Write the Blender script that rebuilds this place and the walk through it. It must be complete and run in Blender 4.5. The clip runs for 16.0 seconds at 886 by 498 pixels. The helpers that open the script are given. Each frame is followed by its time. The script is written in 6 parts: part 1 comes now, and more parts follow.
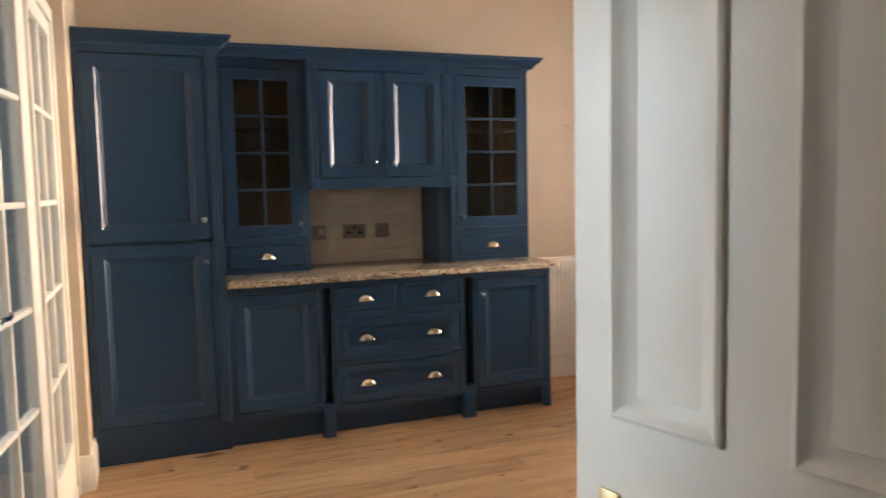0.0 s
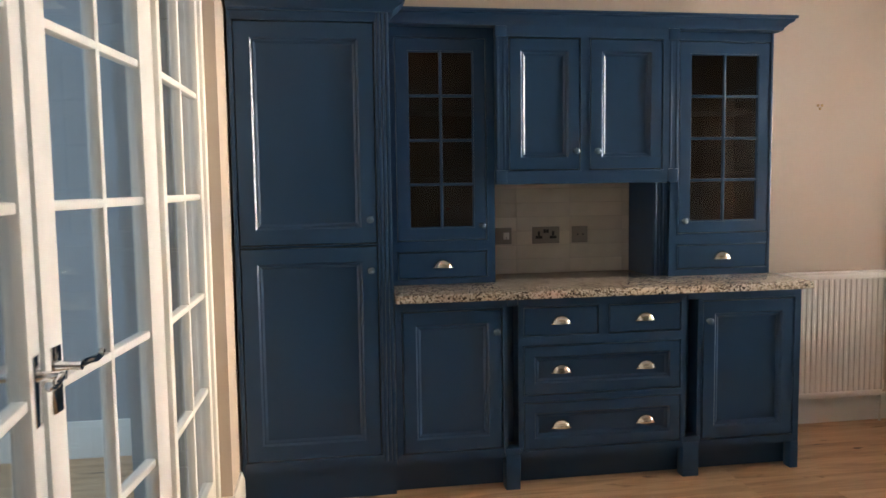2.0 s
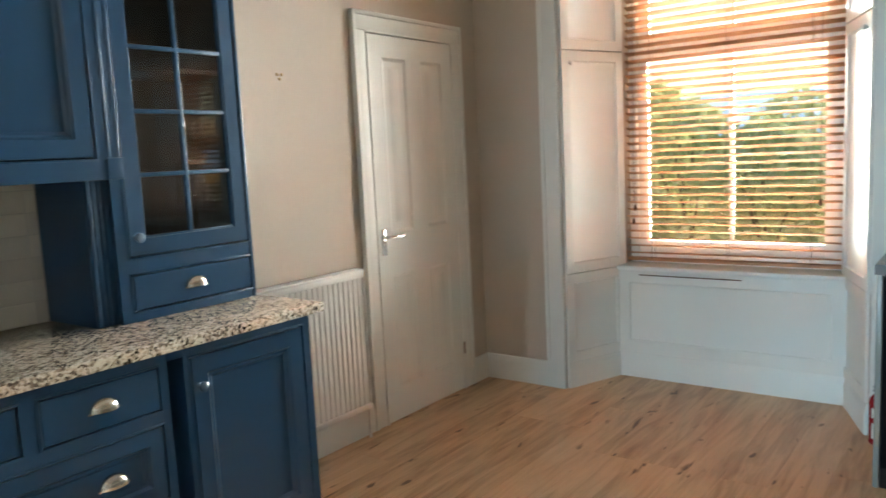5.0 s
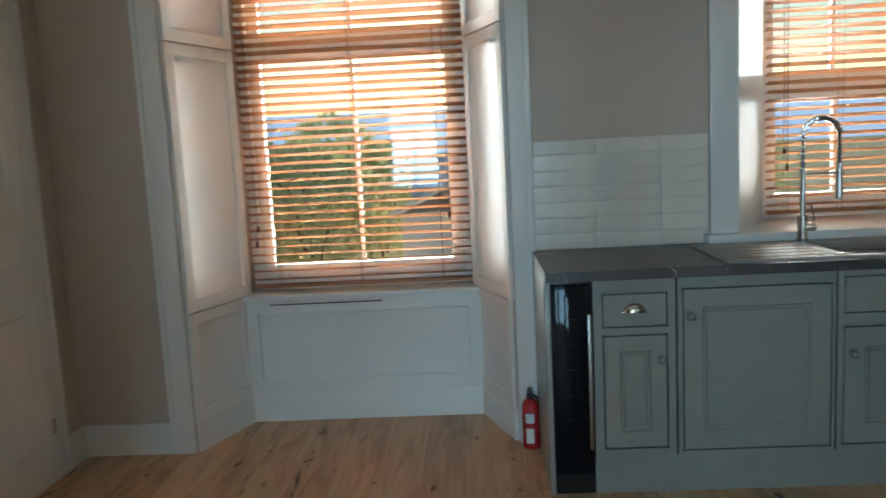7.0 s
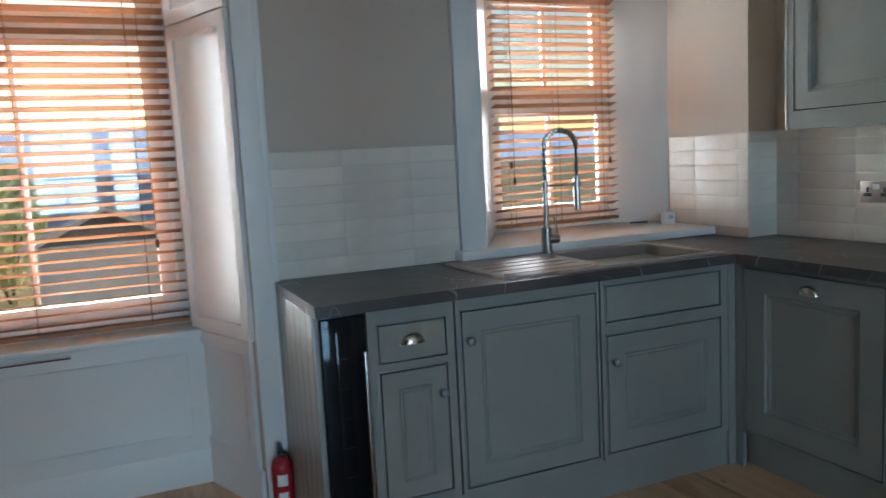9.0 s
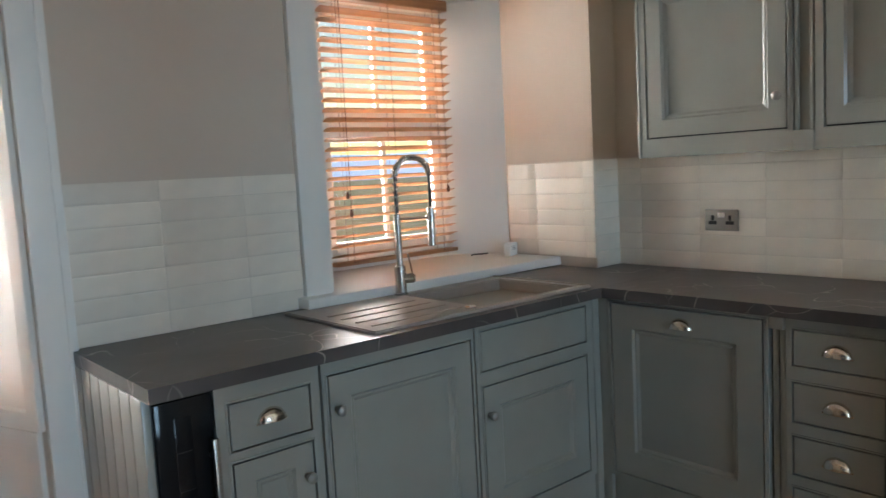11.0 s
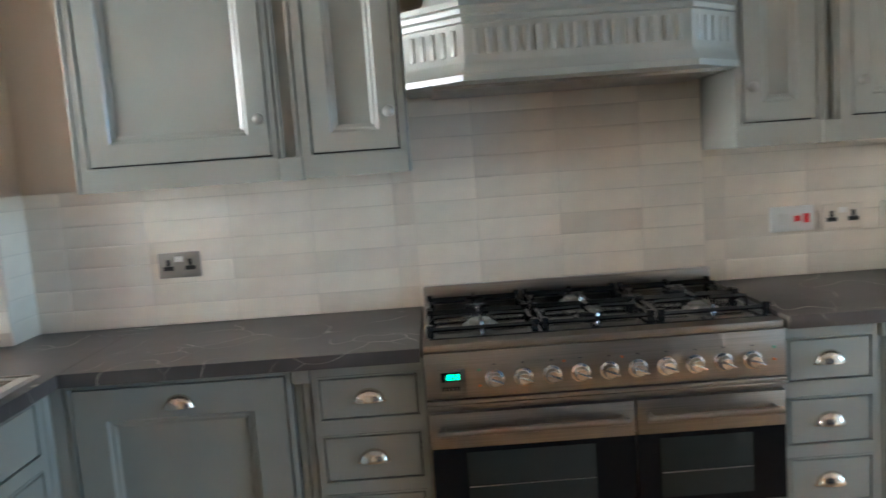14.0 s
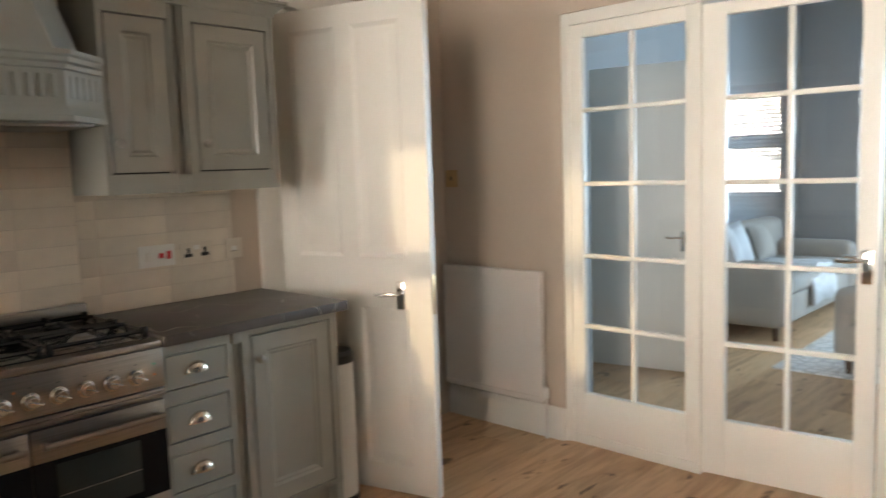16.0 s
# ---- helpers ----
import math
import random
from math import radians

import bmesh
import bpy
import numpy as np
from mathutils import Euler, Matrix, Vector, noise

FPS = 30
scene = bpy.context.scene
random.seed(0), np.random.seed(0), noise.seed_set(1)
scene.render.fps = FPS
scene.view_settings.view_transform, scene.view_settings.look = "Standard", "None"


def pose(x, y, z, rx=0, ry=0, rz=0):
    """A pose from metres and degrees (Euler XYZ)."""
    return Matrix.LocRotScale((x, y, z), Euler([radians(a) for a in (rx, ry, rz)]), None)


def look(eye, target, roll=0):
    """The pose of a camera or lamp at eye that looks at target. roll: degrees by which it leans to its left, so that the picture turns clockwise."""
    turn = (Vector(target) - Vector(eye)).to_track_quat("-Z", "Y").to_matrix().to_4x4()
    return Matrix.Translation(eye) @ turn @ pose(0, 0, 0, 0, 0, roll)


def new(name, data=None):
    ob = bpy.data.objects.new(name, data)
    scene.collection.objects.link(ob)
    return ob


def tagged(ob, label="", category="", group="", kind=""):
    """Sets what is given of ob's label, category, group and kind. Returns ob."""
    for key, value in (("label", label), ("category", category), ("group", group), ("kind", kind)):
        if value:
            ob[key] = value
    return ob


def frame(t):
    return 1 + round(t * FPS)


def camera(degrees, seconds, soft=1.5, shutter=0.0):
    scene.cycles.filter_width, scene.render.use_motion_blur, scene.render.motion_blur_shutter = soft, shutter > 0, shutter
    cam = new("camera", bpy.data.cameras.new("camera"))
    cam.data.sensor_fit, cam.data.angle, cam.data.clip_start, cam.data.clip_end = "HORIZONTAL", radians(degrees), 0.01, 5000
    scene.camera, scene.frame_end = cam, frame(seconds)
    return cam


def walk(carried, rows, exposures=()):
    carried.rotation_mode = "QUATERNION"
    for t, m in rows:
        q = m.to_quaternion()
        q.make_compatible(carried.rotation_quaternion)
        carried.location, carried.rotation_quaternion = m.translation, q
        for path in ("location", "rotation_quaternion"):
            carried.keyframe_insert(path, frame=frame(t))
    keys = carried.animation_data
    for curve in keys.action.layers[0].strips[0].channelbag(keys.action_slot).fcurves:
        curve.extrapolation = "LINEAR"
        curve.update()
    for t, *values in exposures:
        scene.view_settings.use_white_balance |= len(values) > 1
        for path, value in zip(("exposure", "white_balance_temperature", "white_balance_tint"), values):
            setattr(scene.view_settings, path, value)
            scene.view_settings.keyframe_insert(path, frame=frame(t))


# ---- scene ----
cam = camera(60.5, 16.0, shutter=0.4)
PATH = [
    (0, (-0.117, 0.191, 1.372), (0.625, 2.041, 1.206), -1.2),
    (0.5, (-0.004, 0.347, 1.363), (0.478, 2.283, 1.218), -0.4),
    (1, (0.097, 0.492, 1.367), (0.418, 2.46, 1.218), 0.1),
    (1.5, (0.024, 0.772, 1.358), (0.312, 2.745, 1.196), -0.1),
    (2, (0.003, 1.008, 1.367), (0.311, 2.977, 1.199), -0.8),
    (2.5, (0.062, 1.261, 1.368), (0.449, 3.215, 1.189), -1.6),
    (3, (0.086, 1.503, 1.381), (0.695, 3.398, 1.184), -2.2),
    (3.5, (0.042, 1.753, 1.405), (0.918, 3.539, 1.198), -2.6),
    (4, (0.127, 1.923, 1.405), (1.248, 3.564, 1.182), -2.8),
    (4.5, (0.293, 2.106, 1.403), (1.678, 3.53, 1.168), -2.6),
    (5, (0.38, 2.275, 1.393), (1.974, 3.457, 1.145), -2.8),
    (5.2, (0.392, 2.361, 1.407), (2.049, 3.452, 1.153), -2.8),
    (7.3, (0.831, 2.998, 1.37), (2.814, 2.932, 1.117), -3.1),
    (7.5, (0.845, 3.066, 1.378), (2.823, 2.906, 1.125), -3.2),
    (8, (0.912, 3.15, 1.359), (2.86, 2.771, 1.113), -3.3),
    (8.5, (1.128, 3.157, 1.341), (3.022, 2.563, 1.093), -3.3),
    (9, (1.312, 3.2, 1.336), (3.134, 2.411, 1.102), -3.0),
    (9.2, (1.375, 3.22, 1.332), (3.165, 2.356, 1.102), -3.1),
    (11.3, (1.892, 3.247, 1.39), (3.322, 1.865, 1.179), -3.3),
    (11.5, (1.949, 3.255, 1.401), (3.307, 1.804, 1.183), -3.5),
    (12, (2.094, 3.3, 1.417), (3.249, 1.682, 1.197), -3.9),
    (12.5, (2.195, 3.289, 1.416), (3.144, 1.543, 1.186), -4.3),
    (13, (2.312, 3.15, 1.398), (3.012, 1.291, 1.167), -4.5),
    (13.5, (2.411, 3.019, 1.408), (2.787, 1.068, 1.18), -4.4),
    (14, (2.537, 2.973, 1.406), (2.525, 0.986, 1.176), -4.1),
    (14.5, (2.617, 2.981, 1.437), (2.172, 1.047, 1.192), -3.4),
    (15, (2.61, 3.055, 1.426), (1.749, 1.265, 1.193), -2.5),
    (15.5, (2.7, 3.199, 1.426), (1.497, 1.616, 1.203), -2.0),
    (16, (2.772, 3.287, 1.439), (1.309, 1.939, 1.226), -1.9),
]
EXPOSURES = [(0, 0.9, 8000, 17), (1.0, 0.72, 8000, 16), (2.0, 0.72, 6900, 13), (3.0, 1.25, 7100, 15), (3.5, 1.45, 6500, 6), (4.0, 1.45, 6100, 2), (5.2, 1.02, 6100, -2), (7.3, 0.2, 5700, -5), (9.2, 0.17, 5500, 3),
             (11.3, 0.65, 6200, 6), (12.3, 0.8, 5800, 2), (13.3, 1.0, 5700, 3), (14.5, 1.4, 5800, 6), (15.3, 1.1, 6600, 11), (16, 0.65, 7100, 11)]
walk(cam, [(t, look(eye, target, roll)) for t, eye, target, roll in PATH], EXPOSURES)

# ---- world and light ----
SUN_DIR = Vector((-1.0, 0.04, -0.135)).normalized()   # low morning sun straight in through the east windows
world = bpy.data.worlds.new("sky")
scene.world = world
world.use_nodes = True
wn = world.node_tree
sky = wn.nodes.new("ShaderNodeTexSky")
sky.sky_type = "NISHITA"
sky.sun_disc = False
sky.dust_density = 0.3
sky.sun_elevation = math.asin(-SUN_DIR.z)
sky.sun_rotation = math.atan2(-SUN_DIR.x, -SUN_DIR.y)
wn.links.new(sky.outputs[0], wn.nodes["Background"].inputs[0])
wn.nodes["Background"].inputs[1].default_value = 0.115

sun_data = bpy.data.lights.new("sun", "SUN")
sun_data.energy, sun_data.angle, sun_data.color = 2.1, radians(1.2), (1.0, 0.77, 0.46)
sun = new("sun", sun_data)
sun.matrix_world = look(Vector((30, 2, 6)), Vector((30, 2, 6)) + SUN_DIR)


def window_light(name, x, y, z, w, h, direction, power, colour, spread=135):
    """The sky's light in the opening of a window."""
    d = bpy.data.lights.new(name, "AREA")
    d.spread = radians(spread)
    d.shape, d.size, d.size_y, d.energy, d.color = "RECTANGLE", w, h, power, colour
    o = new(name, d)
    o.matrix_world = look(Vector((x, y, z)), Vector((x, y, z)) + Vector(direction))
    return o


window_light("bay_window_light", 5.40, 3.51, 1.85, 1.2, 2.3, (-1, 0, -0.34), 200, (1.0, 0.97, 0.93), 95)
window_light("sink_window_light", 5.40, 1.06, 1.70, 1.0, 1.5, (-1, 0, -0.30), 85, (1.0, 0.97, 0.93), 115)
window_light("living_window_light", -6.78, 3.7, 1.6, 2.1, 1.9, (1, -0.12, -0.2), 155, (0.50, 0.75, 1.0))


# ---- materials ----
def mat(name, colour, rough=0.5, metal=0.0, vary=0.06, scale=3.0, bump=0.0, bump_scale=60.0, random_tone=0.0, coat=0.0, coat_rough=0.03):
    """Principled surface with two scales of tone, fine relief and, for pieces, a tone of its own."""
    m = bpy.data.materials.new(name)
    m.use_nodes = True
    nt = m.node_tree
    b = nt.nodes["Principled BSDF"]
    b.inputs["Roughness"].default_value = rough
    b.inputs["Metallic"].default_value = metal
    b.inputs["Coat Weight"].default_value = coat
    b.inputs["Coat Roughness"].default_value = coat_rough
    tc = nt.nodes.new("ShaderNodeTexCoord")
    n1 = nt.nodes.new("ShaderNodeTexNoise")
    n1.inputs["Scale"].default_value = scale
    n1.inputs["Detail"].default_value = 6
    nt.links.new(tc.outputs["Object"], n1.inputs["Vector"])
    hsv = nt.nodes.new("ShaderNodeHueSaturation")
    hsv.inputs["Color"].default_value = (*colour, 1)
    mr = nt.nodes.new("ShaderNodeMapRange")
    mr.inputs["From Min"].default_value, mr.inputs["From Max"].default_value = 0.3, 0.7
    mr.inputs["To Min"].default_value, mr.inputs["To Max"].default_value = 1 - vary, 1 + vary
    nt.links.new(n1.outputs["Fac"], mr.inputs["Value"])
    value = mr.outputs[0]
    if random_tone:
        oi = nt.nodes.new("ShaderNodeObjectInfo")
        r = nt.nodes.new("ShaderNodeMapRange")
        r.inputs["To Min"].default_value, r.inputs["To Max"].default_value = 1 - random_tone, 1 + random_tone
        nt.links.new(oi.outputs["Random"], r.inputs["Value"])
        mul = nt.nodes.new("ShaderNodeMath")
        mul.operation = "MULTIPLY"
        nt.links.new(value, mul.inputs[0])
        nt.links.new(r.outputs[0], mul.inputs[1])
        value = mul.outputs[0]
    nt.links.new(value, hsv.inputs["Value"])
    nt.links.new(hsv.outputs[0], b.inputs["Base Color"])
    n2 = nt.nodes.new("ShaderNodeTexNoise")
    n2.inputs["Scale"].default_value = bump_scale
    n2.inputs["Detail"].default_value = 4
    nt.links.new(tc.outputs["Object"], n2.inputs["Vector"])
    rr = nt.nodes.new("ShaderNodeMapRange")
    rr.inputs["To Min"].default_value, rr.inputs["To Max"].default_value = max(rough - 0.025, 0.02), min(rough + 0.025, 1)
    nt.links.new(n1.outputs["Fac"], rr.inputs["Value"])
    nt.links.new(rr.outputs[0], b.inputs["Roughness"])
    if bump:
        bp = nt.nodes.new("ShaderNodeBump")
        bp.inputs["Strength"].default_value = bump
        bp.inputs["Distance"].default_value = 0.004
        nt.links.new(n2.outputs["Fac"], bp.inputs["Height"])
        nt.links.new(bp.outputs[0], b.inputs["Normal"])
    return m


def ramp_mat(name, stops, rough, build, bump=0.0, metal=0.0):
    """A surface whose colour is a ramp over a pattern; build(nt, coords) gives the pattern's socket."""
    m = bpy.data.materials.new(name)
    m.use_nodes = True
    nt = m.node_tree
    b = nt.nodes["Principled BSDF"]
    b.inputs["Roughness"].default_value = rough
    b.inputs["Metallic"].default_value = metal
    tc = nt.nodes.new("ShaderNodeTexCoord")
    fac = build(nt, tc)
    cr = nt.nodes.new("ShaderNodeValToRGB")
    while len(cr.color_ramp.elements) < len(stops):
        cr.color_ramp.elements.new(0.5)
    for e, (p, c) in zip(cr.color_ramp.elements, stops):
        e.position, e.color = p, (*c, 1)
    nt.links.new(fac, cr.inputs[0])
    nt.links.new(cr.outputs[0], b.inputs["Base Color"])
    if bump:
        bp = nt.nodes.new("ShaderNodeBump")
        bp.inputs["Strength"].default_value = bump
        bp.inputs["Distance"].default_value = 0.002
        nt.links.new(fac, bp.inputs["Height"])
        nt.links.new(bp.outputs[0], b.inputs["Normal"])
    return m


def noise_node(nt, vec, scale, detail=6, distortion=0.0):
    n = nt.nodes.new("ShaderNodeTexNoise")
    n.inputs["Scale"].default_value, n.inputs["Detail"].default_value, n.inputs["Distortion"].default_value = scale, detail, distortion
    nt.links.new(vec, n.inputs["Vector"])
    return n.outputs["Fac"]


def mapped(nt, tc, scale, random_shift=True, socket="Object"):
    mp = nt.nodes.new("ShaderNodeMapping")
    mp.inputs["Scale"].default_value = scale
    nt.links.new(tc.outputs[socket], mp.inputs["Vector"])
    if random_shift:
        oi = nt.nodes.new("ShaderNodeObjectInfo")
        sc = nt.nodes.new("ShaderNodeVectorMath")
        sc.operation = "SCALE"
        sc.inputs[0].default_value = (37.0, 91.0, 53.0)
        nt.links.new(oi.outputs["Random"], sc.inputs["Scale"])
        nt.links.new(sc.outputs[0], mp.inputs["Location"])
    return mp.outputs[0]


def mix_math(nt, a, b, op="ADD"):
    n = nt.nodes.new("ShaderNodeMath")
    n.operation = op
    for k, v in enumerate((a, b)):
        if isinstance(v, (int, float)):
            n.inputs[k].default_value = v
        else:
            nt.links.new(v, n.inputs[k])
    return n.outputs[0]


def oak_pattern(nt, tc):
    long_grain = noise_node(nt, mapped(nt, tc, (1.1, 9.0, 4.0)), 2.2, 8, 0.8)
    fine = noise_node(nt, mapped(nt, tc, (3.0, 90.0, 30.0)), 2.0, 4)
    knots = noise_node(nt, mapped(nt, tc, (2.2, 6.0, 2.0)), 2.4, 2, 0.4)
    kn = nt.nodes.new("ShaderNodeMapRange")
    kn.inputs["From Min"].default_value, kn.inputs["From Max"].default_value = 0.66, 0.74
    kn.inputs["To Min"].default_value, kn.inputs["To Max"].default_value = 0.0, -0.5
    nt.links.new(knots, kn.inputs["Value"])
    oi = nt.nodes.new("ShaderNodeObjectInfo")
    tone = nt.nodes.new("ShaderNodeMapRange")
    tone.inputs["To Min"].default_value, tone.inputs["To Max"].default_value = -0.10, 0.10
    nt.links.new(oi.outputs["Random"], tone.inputs["Value"])
    s = mix_math(nt, mix_math(nt, long_grain, 0.75, "MULTIPLY"), mix_math(nt, fine, 0.25, "MULTIPLY"))
    return mix_math(nt, mix_math(nt, s, kn.outputs[0]), tone.outputs[0])


def granite_pattern(nt, tc):
    v = nt.nodes.new("ShaderNodeTexVoronoi")
    v.inputs["Scale"].default_value = 150.0
    nt.links.new(tc.outputs["Object"], v.inputs["Vector"])
    sep = nt.nodes.new("ShaderNodeSeparateColor")
    nt.links.new(v.outputs["Color"], sep.inputs[0])
    big = noise_node(nt, tc.outputs["Object"], 14.0, 5)
    return mix_math(nt, mix_math(nt, sep.outputs[0], 0.6, "MULTIPLY"), mix_math(nt, big, 0.4, "MULTIPLY"))


def slate_pattern(nt, tc):
    cloud = noise_node(nt, tc.outputs["Object"], 3.0, 9, 0.6)
    v = nt.nodes.new("ShaderNodeTexVoronoi")
    v.feature = "DISTANCE_TO_EDGE"
    v.inputs["Scale"].default_value = 3.2
    warp = nt.nodes.new("ShaderNodeVectorMath")
    warp.operation = "ADD"
    nz = nt.nodes.new("ShaderNodeTexNoise")
    nz.inputs["Scale"].default_value = 2.0
    nt.links.new(tc.outputs["Object"], nz.inputs["Vector"])
    nt.links.new(tc.outputs["Object"], warp.inputs[0])
    nt.links.new(nz.outputs["Color"], warp.inputs[1])
    nt.links.new(warp.outputs[0], v.inputs["Vector"])
    vein = nt.nodes.new("ShaderNodeMapRange")
    vein.inputs["From Min"].default_value, vein.inputs["From Max"].default_value = 0.0, 0.011
    vein.inputs["To Min"].default_value, vein.inputs["To Max"].default_value = 0.55, 0.0
    nt.links.new(v.outputs["Distance"], vein.inputs["Value"])
    gate = nt.nodes.new("ShaderNodeMapRange")
    gate.inputs["From Min"].default_value, gate.inputs["From Max"].default_value = 0.42, 0.6
    nt.links.new(noise_node(nt, tc.outputs["Object"], 4.5, 3), gate.inputs["Value"])
    return mix_math(nt, mix_math(nt, cloud, 0.5, "MULTIPLY"), mix_math(nt, vein.outputs[0], gate.outputs[0], "MULTIPLY"))


def blind_pattern(nt, tc):
    return noise_node(nt, mapped(nt, tc, (40.0, 1.5, 40.0)), 2.0, 5, 0.3)


def rug_pattern(nt, tc):
    v = nt.nodes.new("ShaderNodeTexVoronoi")
    v.feature = "DISTANCE_TO_EDGE"
    v.inputs["Scale"].default_value = 11.0
    nt.links.new(tc.outputs["Object"], v.inputs["Vector"])
    return v.outputs["Distance"]


def brushed_pattern(nt, tc):
    return noise_node(nt, mapped(nt, tc, (2.0, 2.0, 220.0), False), 2.0, 3)


def green_pattern(nt, tc):
    oi = nt.nodes.new("ShaderNodeNewGeometry")
    return mix_math(nt, mix_math(nt, noise_node(nt, tc.outputs["Object"], 1.2, 6), 0.5, "MULTIPLY"), mix_math(nt, oi.outputs["Random Per Island"], 0.5, "MULTIPLY"))


def glass_mat(name, tint=(1, 1, 1), rough=0.0):
    """Clear sheet glass: sees straight through, with a mirror layer by Fresnel."""
    m = bpy.data.materials.new(name)
    m.use_nodes = True
    nt = m.node_tree
    nt.nodes.remove(nt.nodes["Principled BSDF"])
    tr = nt.nodes.new("ShaderNodeBsdfTransparent")
    tr.inputs[0].default_value = (*tint, 1)
    gl = nt.nodes.new("ShaderNodeBsdfGlossy")
    gl.inputs["Roughness"].default_value = rough
    lw = nt.nodes.new("ShaderNodeLayerWeight")
    lw.inputs["Blend"].default_value = 0.5
    fifth = mix_math(nt, lw.outputs["Facing"], 5.0, "POWER")
    gloss = mix_math(nt, mix_math(nt, fifth, 0.92, "MULTIPLY"), 0.05)   # both faces of the sheet
    mx = nt.nodes.new("ShaderNodeMixShader")
    nt.links.new(gloss, mx.inputs[0])
    nt.links.new(tr.outputs[0], mx.inputs[1])
    nt.links.new(gl.outputs[0], mx.inputs[2])
    nt.links.new(mx.outputs[0], nt.nodes["Material Output"].inputs[0])
    return m


def glow_mat(name, colour, strength):
    m = bpy.data.materials.new(name)
    m.use_nodes = True
    b = m.node_tree.nodes["Principled BSDF"]
    b.inputs["Base Color"].default_value = (*colour, 1)
    b.inputs["Emission Color"].default_value = (*colour, 1)
    b.inputs["Emission Strength"].default_value = strength
    return m


def backlit(m, colour, amount):
    """Lets light through thin leaves."""
    nt = m.node_tree
    b = nt.nodes["Principled BSDF"]
    t = nt.nodes.new("ShaderNodeBsdfTranslucent")
    t.inputs[0].default_value = (*colour, 1)
    mx = nt.nodes.new("ShaderNodeMixShader")
    mx.inputs[0].default_value = amount
    nt.links.new(b.outputs[0], mx.inputs[1])
    nt.links.new(t.outputs[0], mx.inputs[2])
    nt.links.new(mx.outputs[0], nt.nodes["Material Output"].inputs[0])


M_WALL = mat("beige_wall_paint", (0.54, 0.45, 0.365), 0.75, vary=0.03, scale=1.5, bump=0.08, bump_scale=90)
M_LWALL = mat("pale_grey_wall_paint", (0.36, 0.38, 0.40), 0.8, vary=0.03, bump=0.05)
M_CEIL = mat("white_ceiling_paint", (0.8, 0.79, 0.77), 0.85, vary=0.02, bump=0.05)
M_WHITE = mat("white_gloss_paint", (0.76, 0.74, 0.69), 0.40, vary=0.015, scale=2.5, bump=0.012, bump_scale=18)
M_BLUE = mat("navy_satin_paint", (0.0152, 0.0515, 0.110), 0.29, vary=0.05, scale=2, bump=0.03, bump_scale=30)
M_WHITE.node_tree.nodes["Principled BSDF"].inputs["Specular IOR Level"].default_value = 0.35
M_BLUEKNOB = mat("navy_gloss_knob", (0.085, 0.135, 0.19), 0.24, vary=0.03, coat=0.6)
M_SAGE = mat("grey_green_satin_paint", (0.285, 0.285, 0.252), 0.36, vary=0.05, scale=5, bump=0.04, bump_scale=30, coat=0.3, coat_rough=0.16)
# near-black colour stands for the shade in gaps round doors and drawers
M_GAP_SHADE = mat("shadow_gap", (0.01, 0.012, 0.015), 0.8)
M_INSIDE = mat("cupboard_inside", (0.09, 0.05, 0.03), 0.6)
M_OAK = ramp_mat("oak_planks", [(0.10, (0.15, 0.078, 0.037)), (0.34, (0.44, 0.262, 0.140)), (0.50, (0.60, 0.38, 0.215)), (0.70, (0.69, 0.465, 0.28))], 0.36, oak_pattern, 0.12)
M_JOINT = mat("floor_underlay", (0.09, 0.055, 0.03), 0.8)
M_GRANITE = ramp_mat("speckled_granite", [(0.20, (0.02, 0.016, 0.013)), (0.33, (0.17, 0.13, 0.10)), (0.45, (0.42, 0.34, 0.265)), (0.66, (0.62, 0.55, 0.46))], 0.12, granite_pattern)
M_SLATE = ramp_mat("slate_laminate", [(0.14, (0.045, 0.040, 0.039)), (0.34, (0.095, 0.084, 0.080)), (0.5, (0.23, 0.21, 0.19)), (0.8, (0.52, 0.47, 0.42))], 0.36, slate_pattern)
M_TILE = mat("cream_ceramic_tile", (0.69, 0.62, 0.525), 0.32, vary=0.07, scale=7, bump=0.08, bump_scale=9, random_tone=0.085)
M_GROUT = mat("grout", (0.60, 0.54, 0.46), 0.9, bump=0.2)
M_STEEL = ramp_mat("brushed_steel", [(0.2, (0.24, 0.215, 0.19)), (0.8, (0.37, 0.335, 0.30))], 0.32, brushed_pattern, 0.03, 1.0)
M_CHROME = mat("chrome", (0.75, 0.75, 0.76), 0.10, 1.0, vary=0.02)
M_NICKEL = mat("satin_nickel", (0.66, 0.60, 0.52), 0.22, 1.0, vary=0.04, scale=30)
M_PEWTER = mat("dull_pewter", (0.30, 0.29, 0.265), 0.36, 0.55, vary=0.05, scale=30)
M_TAP = mat("brushed_tap_steel", (0.52, 0.49, 0.45), 0.24, 1.0, vary=0.05, scale=40)
M_BRASS = mat("aged_brass", (0.50, 0.36, 0.20), 0.38, 1.0, vary=0.12, scale=30)
M_IRON = mat("black_cast_iron", (0.010, 0.010, 0.011), 0.16, vary=0.2, bump=0.1, bump_scale=120)
M_BLACKGLASS = mat("black_oven_glass", (0.008, 0.008, 0.009), 0.07, vary=0.02)
M_OVENWIN = mat("smoked_oven_window", (0.03, 0.033, 0.03), 0.10, vary=0.1, scale=2)
for m_dark in (M_BLACKGLASS, M_OVENWIN):
    m_dark.node_tree.nodes["Principled BSDF"].inputs["Specular IOR Level"].default_value = 0.14
M_BLACK = mat("black_plastic", (0.012, 0.012, 0.013), 0.35)
M_PLASTIC = mat("white_plastic", (0.78, 0.77, 0.74), 0.3, vary=0.02)
